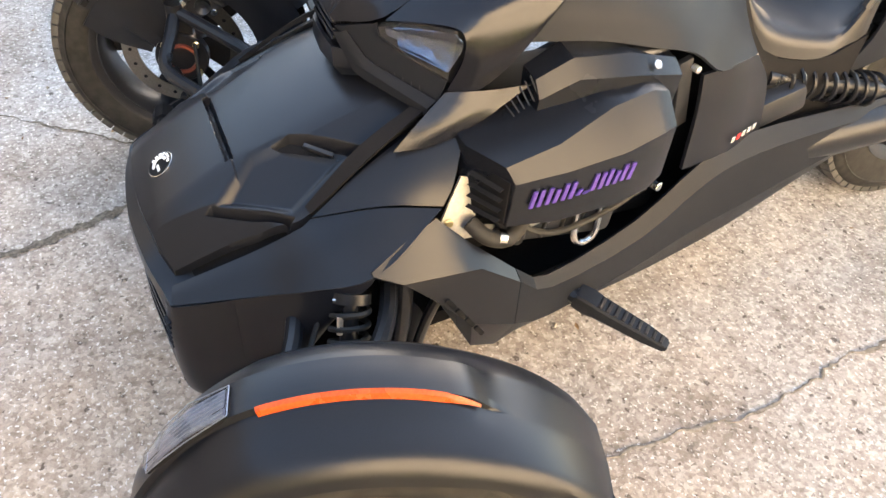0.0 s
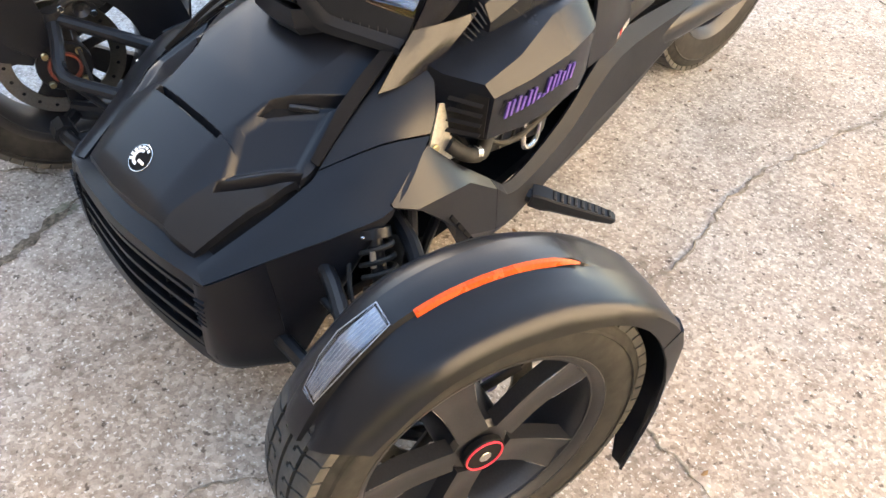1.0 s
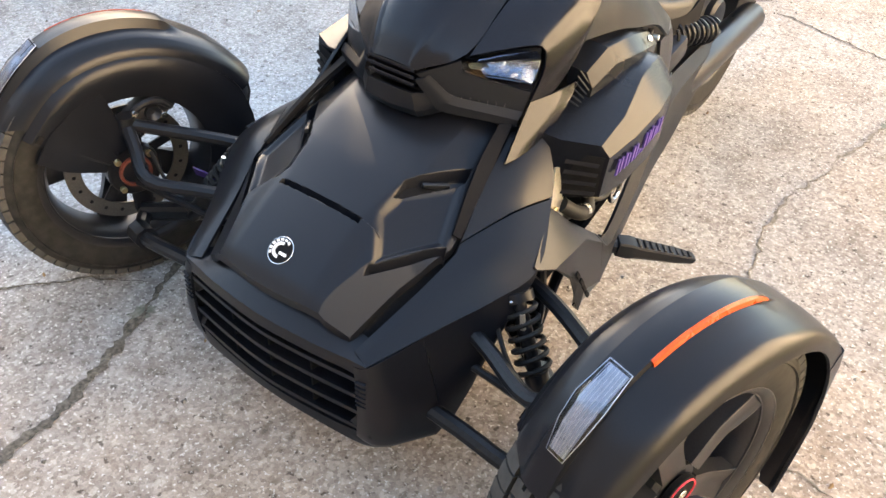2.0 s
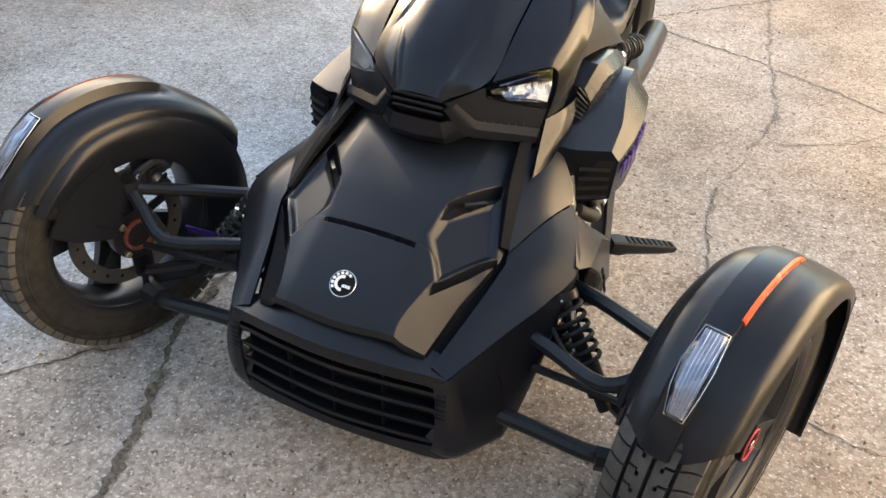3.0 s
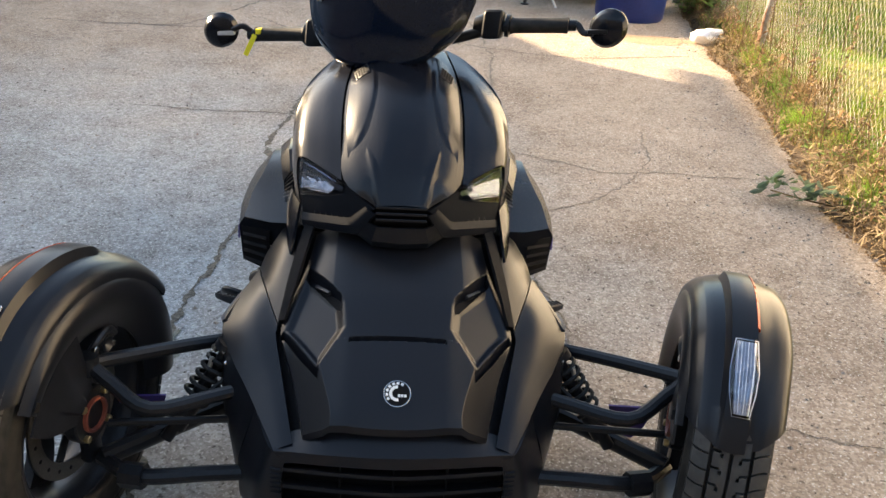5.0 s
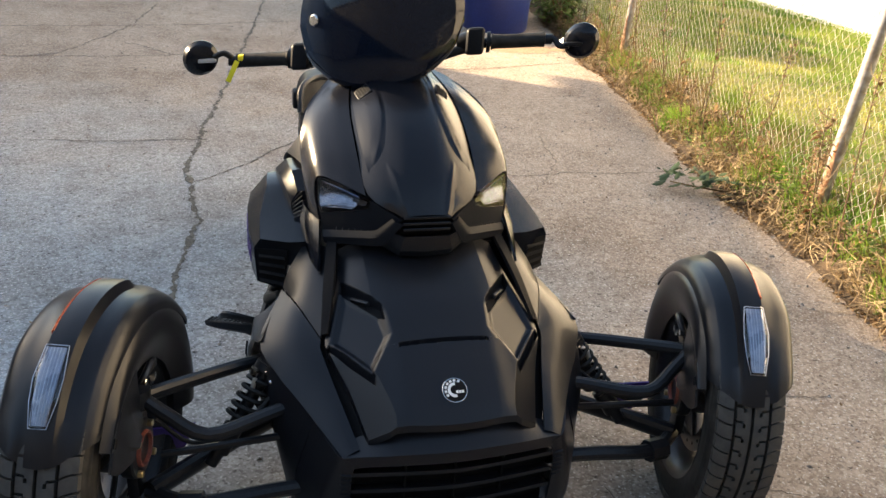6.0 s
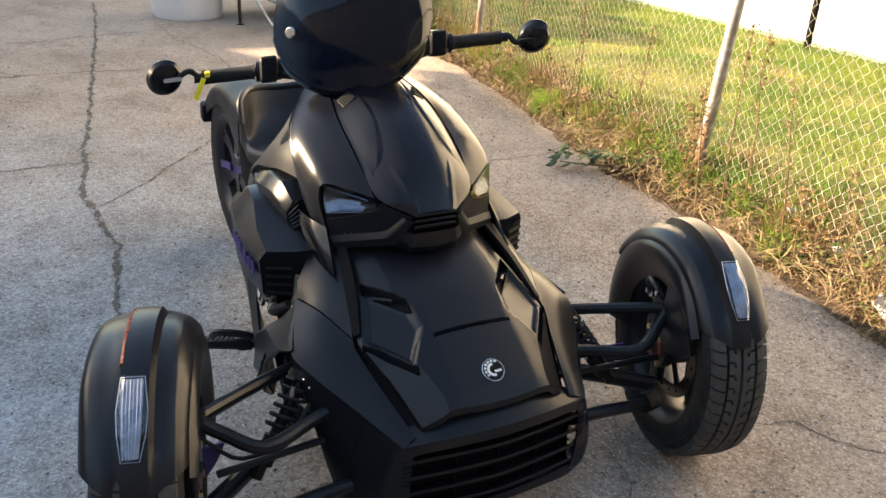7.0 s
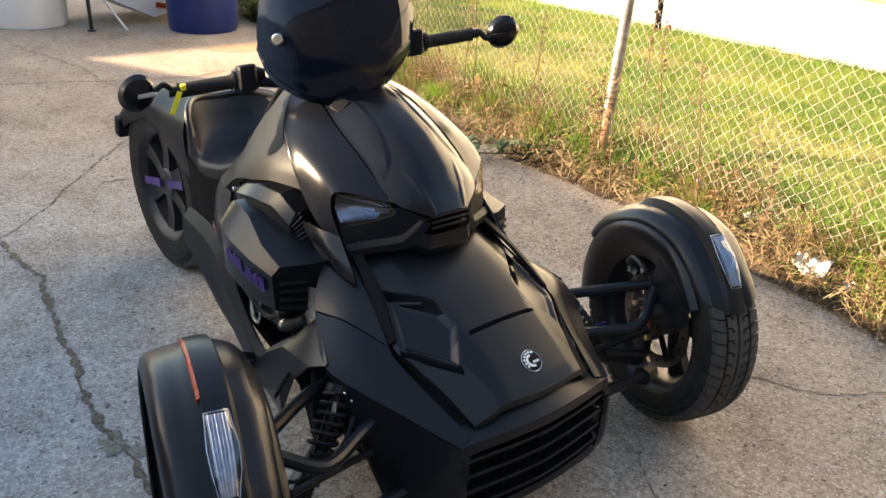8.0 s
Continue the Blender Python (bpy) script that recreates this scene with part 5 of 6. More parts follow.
    # lower frame cover and running board
    cover = [
        [(0.342, 0.405, 0.350), (0.360, 0.408, 0.335), (0.374, 0.400, 0.250), (0.335, 0.390, 0.160)],
        [(0.336, 0.475, 0.308), (0.349, 0.480, 0.288), (0.346, 0.485, 0.210), (0.300, 0.480, 0.145)],
        [(0.285, 0.680, 0.330), (0.302, 0.690, 0.300), (0.298, 0.690, 0.215), (0.262, 0.690, 0.140)],
        [(0.250, 0.830, 0.405), (0.270, 0.840, 0.370), (0.270, 0.840, 0.245), (0.240, 0.830, 0.150)],
        [(0.212, 0.970, 0.415), (0.238, 0.980, 0.380), (0.252, 0.980, 0.270), (0.225, 0.980, 0.185)],
        [(0.185, 1.200, 0.400), (0.210, 1.200, 0.375), (0.215, 1.200, 0.300), (0.185, 1.200, 0.235)],
        [(0.165, 1.420, 0.385), (0.182, 1.420, 0.360), (0.180, 1.420, 0.315), (0.150, 1.420, 0.285)],
    ]
    P("frame_cover", sheet(mir(cover if s > 0 else cover[:-1], s), 0.008, 3, 2, True, False), M_ROUGH, angle=18)
    kite = P("front_cover", sheet(mir([
        [(0.354, 0.148, 0.436), (0.359, 0.148, 0.432), (0.360, 0.150, 0.428), (0.357, 0.154, 0.424)],
        [(0.330, 0.209, 0.457), (0.3715, 0.192, 0.412), (0.3725, 0.200, 0.406), (0.366, 0.208, 0.396)],
        [(0.309, 0.268, 0.472), (0.3655, 0.258, 0.401), (0.379, 0.248, 0.362), (0.372, 0.258, 0.345)],
        [(0.322, 0.325, 0.415), (0.3575, 0.332, 0.388), (0.382, 0.312, 0.290), (0.374, 0.318, 0.225)],
        [(0.342, 0.403, 0.351), (0.3605, 0.406, 0.336), (0.375, 0.398, 0.250), (0.336, 0.388, 0.160)],
    ], s), 0.006, 2, 2, False, False, (0, 0.3, 0.3)), M_BODY, label="folded cover behind the front shoulder", angle=18)
    for i in range(4):
        P("cover_slot", box((0.004, 0.026, 0.009), pose(s * (0.3815 + 0.0015 * (i == 1)), 0.270 + 0.019 * i, 0.352 - 0.028 * i, -56, -s * 4, s * 2), 0.002), M_GAP, kite)
    P("frame_strut", tube([(s * 0.325, 0.215, 0.410), (s * 0.345, 0.205, 0.300), (s * 0.335, 0.195, 0.190)], 0.019, 10, 0, True, 0.6), M_ARM)
    P("frame_strut", tube([(s * 0.345, 0.280, 0.370), (s * 0.338, 0.250, 0.280), (s * 0.325, 0.235, 0.180)], 0.015, 10, 0, True, 0.6), M_ARM)
    pa, pb = Vector((s * 0.335, 0.545, 0.228)), Vector((s * 0.473, 0.661, 0.190))
    pm = Matrix.Translation(pa) @ (pb - pa).to_track_quat("X", "Z").to_matrix().to_4x4()
    peg_len = (pb - pa).length
    rings = []
    for q, w, h in ((0.0, 0.019, 0.019), (0.15, 0.021, 0.021), (0.25, 0.020, 0.017), (0.75, 0.017, 0.013), (0.97, 0.013, 0.009), (1.0, 0.009, 0.005)):
        rings.append([pm @ Vector((peg_len * q, w * cy, h * cz + 0.004)) for cy, cz in ((-1, -0.5), (-0.7, -1), (0.7, -1), (1, -0.5), (1, 0.7), (0.85, 0.9), (-0.85, 0.9), (-1, 0.7))])
    peg = P("footpeg", add_loft(bmesh.new(), rings), M_ROUGH, label="flat rubber footpeg with a toothed top")
    P("peg_mount", tube([(s * 0.30, 0.525, 0.236), (s * 0.345, 0.553, 0.226)], 0.017, 10), M_ARM)
    for i in range(9):
        q = 0.26 + 0.082 * i
        P("peg_tooth", box((0.0075, 0.034 - 0.014 * q, 0.007), pm @ pose(peg_len * q, 0, 0.0215 - 0.0095 * q, 0, 3, 0), 0.0015, 1), M_RUBBER, peg)
    if s < 0:
        P("lever", tube([(s * 0.30, 0.50, 0.25), (s * 0.36, 0.51, 0.275), (s * 0.42, 0.53, 0.285), (s * 0.435, 0.56, 0.262)], 0.010, 8), M_ARM)

# engine clutter seen below the pods
eng = P("engine", box((0.40, 0.42, 0.16), pose(0, 0.58, 0.34), 0.03), M_GAP)
for s in (1, -1):
    for i in range(4):
        P("hose", tube([(s * 0.22, 0.38 + 0.07 * i, 0.44), (s * (0.258 + 0.006 * i), 0.40 + 0.07 * i, 0.40), (s * 0.262, 0.44 + 0.06 * i, 0.34), (s * 0.23, 0.47 + 0.06 * i, 0.30)], 0.010 - 0.002 * (i % 2), 8), M_RUBBER if i % 2 else M_ARM, eng)
    P("clamp", tube([(s * 0.30, 0.535, 0.425), (s * 0.304, 0.535, 0.352), (s * 0.304, 0.556, 0.332), (s * 0.304, 0.578, 0.352), (s * 0.30, 0.578, 0.425)], 0.006, 8), M_STEEL, eng, "bright steel loop clamp")
    for y, z in ((0.44, 0.405), (0.62, 0.40), (0.70, 0.41), (0.485, 0.395)):
        P("bolt", disc(0.009, 0.02, pose(s * 0.285, y, z, 0, 0, 20), 8), M_STEEL, eng)
    P("coolant_elbow", tube([(s * 0.300, 0.330, 0.440), (s * 0.322, 0.352, 0.420), (s * 0.322, 0.392, 0.404), (s * 0.300, 0.430, 0.410)], 0.014, 12), M_RUBBER, eng)
    P("hose_clip", tube([(s * 0.322, 0.368, 0.414), (s * 0.3215, 0.382, 0.408)], 0.0162, 14), M_STEEL, eng, "bright hose clip")
    P("engine_case", box((0.05, 0.20, 0.075), pose(s * 0.270, 0.52, 0.385, -8, 0, 0), 0.012, 2), M_RIM, eng)
    for i in range(5):
        P("case_rib", box((0.006, 0.006, 0.060), pose(s * 0.297, 0.440 + 0.036 * i, 0.397 - 0.005 * i, -8, 0, 0), 0.0015, 1), M_DISC, eng)
    P("bracket", box((0.010, 0.045, 0.030), pose(s * 0.302, 0.452, 0.418, 0, 0, s * 12), 0.003), M_ALU, eng, "grey alloy bracket")
    P("wire_loom", tube([(s * 0.305, 0.400, 0.430), (s * 0.314, 0.450, 0.396), (s * 0.310, 0.510, 0.380), (s * 0.306, 0.600, 0.400), (s * 0.300, 0.660, 0.430)], 0.006, 8), M_RUBBER, eng)
    P("pipe", tube([(s * 0.235, 0.36, 0.37), (s * 0.245, 0.5, 0.345), (s * 0.235, 0.7, 0.37)], 0.018, 10), M_RIM, eng)


# ---- front wheels ----
def tyre(r, w, rim_r, blocks, parent, rows):
    h = w / 2
    prof = [(-h * 0.78, rim_r), (-h * 0.95, rim_r + 0.012), (-h, rim_r + (r - rim_r) * 0.45), (-h * 0.96, r - 0.028), (-h * 0.86, r - 0.018), (-h * 0.6, r - 0.013), (0, r - 0.011),
            (h * 0.6, r - 0.013), (h * 0.86, r - 0.018), (h * 0.96, r - 0.028), (h, rim_r + (r - rim_r) * 0.45), (h * 0.95, rim_r + 0.012), (h * 0.78, rim_r)]
    ty = P("tyre", lathe(prof, 72), M_RUBBER, parent, "worn black road tyre", 40)
    for k in (-1, 1):
        P("sidewall_ring", lathe([(k * h * 0.99, rim_r + (r - rim_r) * 0.60), (k * (h * 0.99 + 0.002), rim_r + (r - rim_r) * 0.62), (k * h * 0.98, rim_r + (r - rim_r) * 0.66)], 72), M_RUBBER, ty)
    verts, faces = [], []
    wid = 2 * h * 0.94 / rows
    pitch = 2 * math.pi / blocks

    def block(lower, gap):
        """A raised block: the lower edge as (x, angle) points, its upper edge one pitch less the gap on."""
        b, k = len(verts), 2 * len(lower)
        outline = lower + [(x, a + pitch - gap * pitch) for x, a in reversed(lower)]
        for rr in (r - 0.014, r):
            for x, a in outline:
                drop = 0.012 * max(0, (abs(x) / h - 0.45)) ** 1.5 * 2
                verts.append((x, -(rr - drop) * math.sin(a), (rr - drop) * math.cos(a)))
        half = len(lower)
        for q in range(half - 1):
            faces.append((b + k + q, b + k + q + 1, b + k + k - 2 - q, b + k + k - 1 - q))
        for q in range(k):
            faces.append((b + q, b + (q + 1) % k, b + k + (q + 1) % k, b + k + q))

    for row in range(rows):
        x0 = -h * 0.94 + wid * row + 0.0034
        x1 = x0 + wid - 0.0068
        xm = (x0 + x1) / 2
        way = 1 if row < rows / 2 else -1
        edge = row in (0, rows - 1)
        for i in range(blocks):
            a = pitch * (i + 0.37 * row)
            if edge:
                block([(x0, a), ((x0 * 2 + x1) / 3, a + 0.16 * pitch * way), ((x0 + 2 * x1) / 3, a + 0.26 * pitch * way), (x1, a + 0.28 * pitch * way)], 0.13)
                continue
            # a rib with one hooked slit a pitch, open to the outer groove
            xo, xi = (x0, x1) if way > 0 else (x1, x0)
            lean = 0.14 * pitch * way
            for (xa, xb), a0, a1 in (((xo, xi), 0.0, 0.48), ((xm, xi), 0.48, 0.64), ((xo, xm + (xo - xm) * 0.12), 0.64, 0.90), ((xm - (xo - xm) * 0.30, xi), 0.64, 0.90), ((xo, xi), 0.90, 1.0)):
                xa, xb = min(xa, xb), max(xa, xb)
                block([(x, a + a0 * pitch + lean * (x - x0) / (x1 - x0)) for x in (xa, xb)], 1 - (a1 - a0))
    me = bpy.data.meshes.new("tread")
    me.from_pydata(verts, [], faces)
    me.materials.append(M_TREAD)
    ob = new("tread", me)
    ob.parent = parent
    return tagged(ob, "grooved tread blocks")


def spoke(a, out, r0, r1, s):
    """One wide tapered spoke, hub to rim, on the outer face, with a raised edge on each side."""
    bm = bmesh.new()
    m = Euler((radians(a), 0, 0)).to_matrix().to_4x4()
    rm = (r0 + r1) / 2
    rows = [[(out * s, k * 0.024, r0) for k in (-1, 0, 1)],
            [((out - 0.003 - (0.004 if k == 0 else 0)) * s, k * 0.025, rm) for k in (-1, 0, 1)],
            [((out + 0.005 - (0.006 if k == 0 else 0)) * s, k * 0.033, r1) for k in (-1, 0, 1)]]
    add_sheet(bm, [[tuple(m @ Vector(p)) for p in r] for r in rows], 0.026, 3, 2, True, False, tuple(m @ Vector((-s * 0.2, 0, rm))))
    return bm


def front_wheel(side):
    s = side
    w = P("front_wheel", disc(0.052, 0.10, Matrix(), 32, 0.008), M_RIM, None, "dark alloy front wheel with a road tyre")
    w.matrix_local = pose(s * 0.665 - 0.003, 0.031 - s * 0.010, 0.285, 0, 0, STEER)
    tyre(0.288, 0.150, 0.193, 58, w, 4)
    P("rim", lathe([(-0.068, 0.195), (-0.072, 0.204), (-0.066, 0.202), (-0.060, 0.190), (-0.03, 0.180), (0.03, 0.180), (0.060, 0.186), (0.063, 0.199), (0.071, 0.204), (0.068, 0.195), (0.055, 0.184), (0.03, 0.174), (-0.03, 0.174), (-0.055, 0.185)], 72, closed=True), M_RIM, w)
    for i in range(5):
        sp = P("spoke", spoke(72 * i + 20, 0.055, 0.045, 0.184, s), M_RIM, w)
        m = Euler((radians(72 * i + 20), 0, 0)).to_matrix().to_4x4()
        for k in (-1, 1):
            P("machined_edge", tube([tuple(m @ Vector((s * 0.0530, k * 0.0260, 0.125))), tuple(m @ Vector((s * 0.0592, k * 0.0318, 0.176)))], 0.0009, 4), M_STEEL, sp)
    P("rim_edge", lathe([(s * 0.0705, 0.2050), (s * 0.0718, 0.2050), (s * 0.0718, 0.2036), (s * 0.0705, 0.2036)], 72, closed=True), M_DISC, w)
    cap = P("hub_cap", disc(0.034, 0.012, pose(s * 0.060, 0, 0), 32), M_GAP, w)
    P("hub_ring", lathe([(s * 0.066, 0.0282), (s * 0.068, 0.0287), (s * 0.068, 0.0303), (s * 0.066, 0.031)], 32, closed=True), M_HUBRED, cap, "thin red hub ring")
    P("cap_mark", disc(0.010, 0.003, pose(s * 0.0675, 0, 0), 16), M_STEEL, cap)
    # brake and upright on the inner side
    br = P("brake_disc", lathe([(-s * 0.030, 0.105), (-s * 0.030, 0.140), (-s * 0.035, 0.140), (-s * 0.035, 0.105)], 56, closed=True), M_DISC, w, "drilled brake disc")
    for i in range(20):
        a = radians(18 * i)
        P("disc_hole", disc(0.0045, 0.0062, pose(-s * 0.0325, 0.122 * math.sin(a), 0.122 * math.cos(a)), 8), M_GAP, br)
    for i in range(5):
        a = radians(72 * i)
        P("disc_arm", box((0.005, 0.022, 0.07), Euler((a, 0, 0)).to_matrix().to_4x4() @ pose(-s * 0.030, 0, 0.085), 0.001), M_ARM, br)
    P("hub_flange", disc(0.060, 0.03, pose(-s * 0.062, 0, 0), 32), M_ARM, w)
    P("bearing_ring", lathe([(-s * 0.076, 0.029), (-s * 0.084, 0.0305), (-s * 0.084, 0.036), (-s * 0.076, 0.0375)], 32, closed=True), M_RED, w, "rusty red bearing ring")
    for i in range(4):
        a = radians(45 + 90 * i)
        P("flange_bolt", disc(0.0075, 0.014, pose(-s * 0.080, 0.050 * math.sin(a), 0.050 * math.cos(a)), 8), M_BRASS, w)
    cal = P("caliper", box((0.055, 0.105, 0.048), pose(-s * 0.048, 0.062, 0.128, 26), 0.010, 3), M_RIM, w)
    P("caliper_piston", lathe([(-s * 0.072, 0.001), (-s * 0.084, 0.017), (-s * 0.072, 0.019)], 20, pose(0, 0.062, 0.128)), M_RIM, cal)
    P("caliper_bracket", tube([(-s * 0.060, 0.015, 0.105), (-s * 0.082, 0.028, 0.150), (-s * 0.082, 0.070, 0.158), (-s * 0.070, 0.105, 0.128)], 0.008, 8), M_RIM, cal)
    P("caliper_bolt", disc(0.008, 0.012, pose(-s * 0.082, 0.022, 0.140), 8), M_STEEL, cal)
    P("caliper_bolt", disc(0.008, 0.012, pose(-s * 0.075, 0.085, 0.115), 8), M_STEEL, cal)
    P("upright", box((0.026, 0.045, 0.25), pose(-s * 0.052, 0.01, 0.0), 0.010), M_ARM, w)
    return w


def fender(side):
    """Close-fitting mudguard: stepped crown, flared outer lip."""
    s = side
    f = P("front_fender", bmesh.new(), M_BODY, None, "matte black mudguard with a clear lamp and an amber strip")
    f.matrix_local = pose(s * 0.665 - 0.003, 0.031 - s * 0.010, 0.285, 0, 0, STEER) @ pose(0, 0, 0, -1.2 + s * 1.2, 0, 0)
    rows = []

    def base_r(a):
        return along(-a, ((-64, 0.2935), (-46, 0.2955), (-20, 0.311), (0, 0.313), (24, 0.3165), (34, 0.322), (61, 0.343), (66, 0.341), (90, 0.303), (114, 0.320), (124, 0.333)))

    def crown_r(a):
        return glide(-a, ((-64, 0.2945), (-56, 0.2985), (-47, 0.304), (-34, 0.3165), (-20, 0.327), (0, 0.331), (22, 0.3305), (26, 0.328), (31, 0.322)))

    for i in range(29):
        a = 62 - 124 * i / 28
        front = max(0, (a - 20) / 43)
        back = min(1, max(0, (-a - 15) / 46))
        k = 1 if a > -24 else max(0, 1 - (-24 - a) / 5.0)
        base = base_r(a)
        top = max(0.0, crown_r(a) - base) if a > -31 else 0.0
        flank = 0.010 * (1 - back)
        prof = [(-0.090, base - 0.046), (-0.087, base - 0.032), (-0.079, base - 0.022), (-0.072, base - 0.016), (-0.066, base - 0.011 * k - 0.012 * (1 - k)), (-0.034, base - 0.004 * k), (-0.026, base + (top - 0.0015) * k),
                (-0.004, base + top * k), (0.020, base + (top - 0.001) * k), (0.0215, base + (top - 0.010) * k), (0.0255, base + (top - 0.011) * k), (0.046, base - 0.002), (0.066, base - 0.004 - 0.3 * flank), (0.082, base - 0.006 - 0.7 * flank), (0.092, base - 0.012 - 1.3 * flank),
                (0.0975, (base - 0.036 - 0.9 * flank) * (1 - back) + 0.2945 * back)]
        w = 1 - 0.05 * front
        rows.append([(s * x * w, -r * math.sin(radians(a - 11 * (x / 0.09) ** 2 * front)), r * math.cos(radians(a - 11 * (x / 0.09) ** 2 * front))) for x, r in prof])
    bm = sheet(rows, 0.005, 2, 2, True, False, away=(0, 0, 0))
    f.data = finish(bm, 38)
    f.data.materials.append(M_BODY)

    def arc(x, r, a):
        return (s * x, -r * math.sin(radians(a)), r * math.cos(radians(a)))
    # straight tail below the rear corner, narrowing to a point
    tail_rows = []
    for q in (0, 0.12, 0.3, 0.5, 0.7, 0.88, 1):
        a = -61.5 - 62 * q
        tail_rows.append([arc(-0.074 + 0.140 * q, base_r(a) - 0.020 + 0.014 * q, a), arc(0.076 + 0.008 * q, base_r(a) - 0.002, a), arc(0.093, base_r(a) - 0.008, a), arc(0.0985, 0.2945 + (base_r(a) - 0.310) * max(0, q - 0.6) / 0.4, a)])
    P("tail_flap", sheet(tail_rows, 0.005, 3, 1, False, False, away=(0, 0, 0)), M_BODY, f)
    # lamp: a dark tray, a ribbed core and a clear faceted cover
    spans = ((24.0, -0.0195, 0.0195), (34.5, -0.0260, 0.0245), (41.5, -0.0230, 0.0225), (49.5, -0.0130, 0.0165))

    inner = ((24.8, -0.0165, 0.0170), (34.5, -0.0170, 0.0175), (41.5, -0.0150, 0.0165), (48.6, -0.0112, 0.0148))

    def skin(lift, inset=0.0, bulge=0.0, shape=spans):
        out = []
        for a, x0, x1 in shape:
            xm, xs = (x0 + x1) / 2, (x1 - x0) / 2 - inset
            out.append([arc(xm + xs * q, crown_r(a) + lift + bulge * (1 if abs(q) < 0.8 else 0), a) for q in (-1, -0.62, 0.62, 1)])
        return out
    lamp = P("marker_lamp", sheet(skin(0.0008), 0.004, 4, 1, False, False, away=(0, 0, 0)), M_GAP, f, "clear marker lamp with chromed ribs")
    P("lamp_core", sheet(skin(0.0035, 0.0, 0.0, inner), 0.003, 4, 1, False, False, away=(0, 0, 0)), M_LAMPIN, lamp)
    for j in range(6):
        q = (j + 0.5) / 6
        P("light_rib", tube([arc(x0 + (x1 - x0) * q, crown_r(a) + 0.0040, a) for a, x0, x1 in inner], 0.0009 if j % 2 else 0.0005, 5, 0, False), M_RIB, lamp)
    P("lens", sheet(skin(0.0030, 0.0, 0.0055), 0.0015, 4, 1, False, False, away=(0, 0, 0)), M_LENS, lamp, "clear lens")
    outline = [arc(x0, crown_r(a) + 0.0030, a) for a, x0, x1 in spans] + [arc(x1, crown_r(a) + 0.0030, a) for a, x0, x1 in reversed(spans)]
    P("bezel", tube(outline + outline[:1], 0.0008, 6, 0, False), M_RIB, lamp)
    # amber strip along the outer step
    strip = [18.5 - 43 * i / 16 for i in range(17)]
    P("amber_strip", sheet([[arc(0.0195 + 0.004 * max(0, -16 - a) / 8.5, crown_r(a) + 0.0004 - 0.004 * max(0, -16 - a) / 8.5, a), arc(0.0240, crown_r(a) - 0.0025 - 0.0025 * max(0, -16 - a) / 8.5, a), arc(0.0255, crown_r(a) - 0.0105 + 0.005 * max(0, -16 - a) / 8.5, a)] for a in strip], 0.003, 1, 1, True, False, away=(0, 0, 0)), M_ORANGE, f, "amber side reflector strip")
    # inner shield between mudguard and hub, and the bracket that carries it
    P("inner_shield", sheet([[arc(-0.086, base_r(max(a, -50)) - 0.040, a), arc(-0.097, min(0.268, base_r(max(a, -50)) - 0.052), a), arc(-0.101, 0.238, a), arc(-0.094, 0.210, a), arc(-0.080, 0.178 if a < 40 else 0.20, a)] for a in range(56, -101, -12)], 0.004, 2, 2, True, True, (s * 0.2, 0, 0)), M_BODY, f, "smooth inner shield")
    P("shield_bracket", sheet([[arc(-0.096, 0.215, b) for b in (66, 52, 48, 30, 26, 13)],
                               [arc(x, 0.150, b) for x, b in ((-0.088, 72), (-0.090, 56), (-0.096, 52), (-0.096, 34), (-0.090, 29), (-0.088, 10))],
                               [arc(x, 0.066, b) for x, b in ((-0.084, 74), (-0.086, 58), (-0.092, 53), (-0.092, 34), (-0.086, 28), (-0.084, 4))]], 0.005, 3, 1, True, False, (s * 0.2, 0, 0)), M_BODY, f, "folded bracket from the shield to the hub")
    P("bracket_clip", box((0.003, 0.018, 0.012), Matrix.Translation(arc(-0.103, 0.232, 52)) @ pose(0, 0, 0, s * 0 + 52, 0, 0), 0.001), M_GAP, f)
    return f


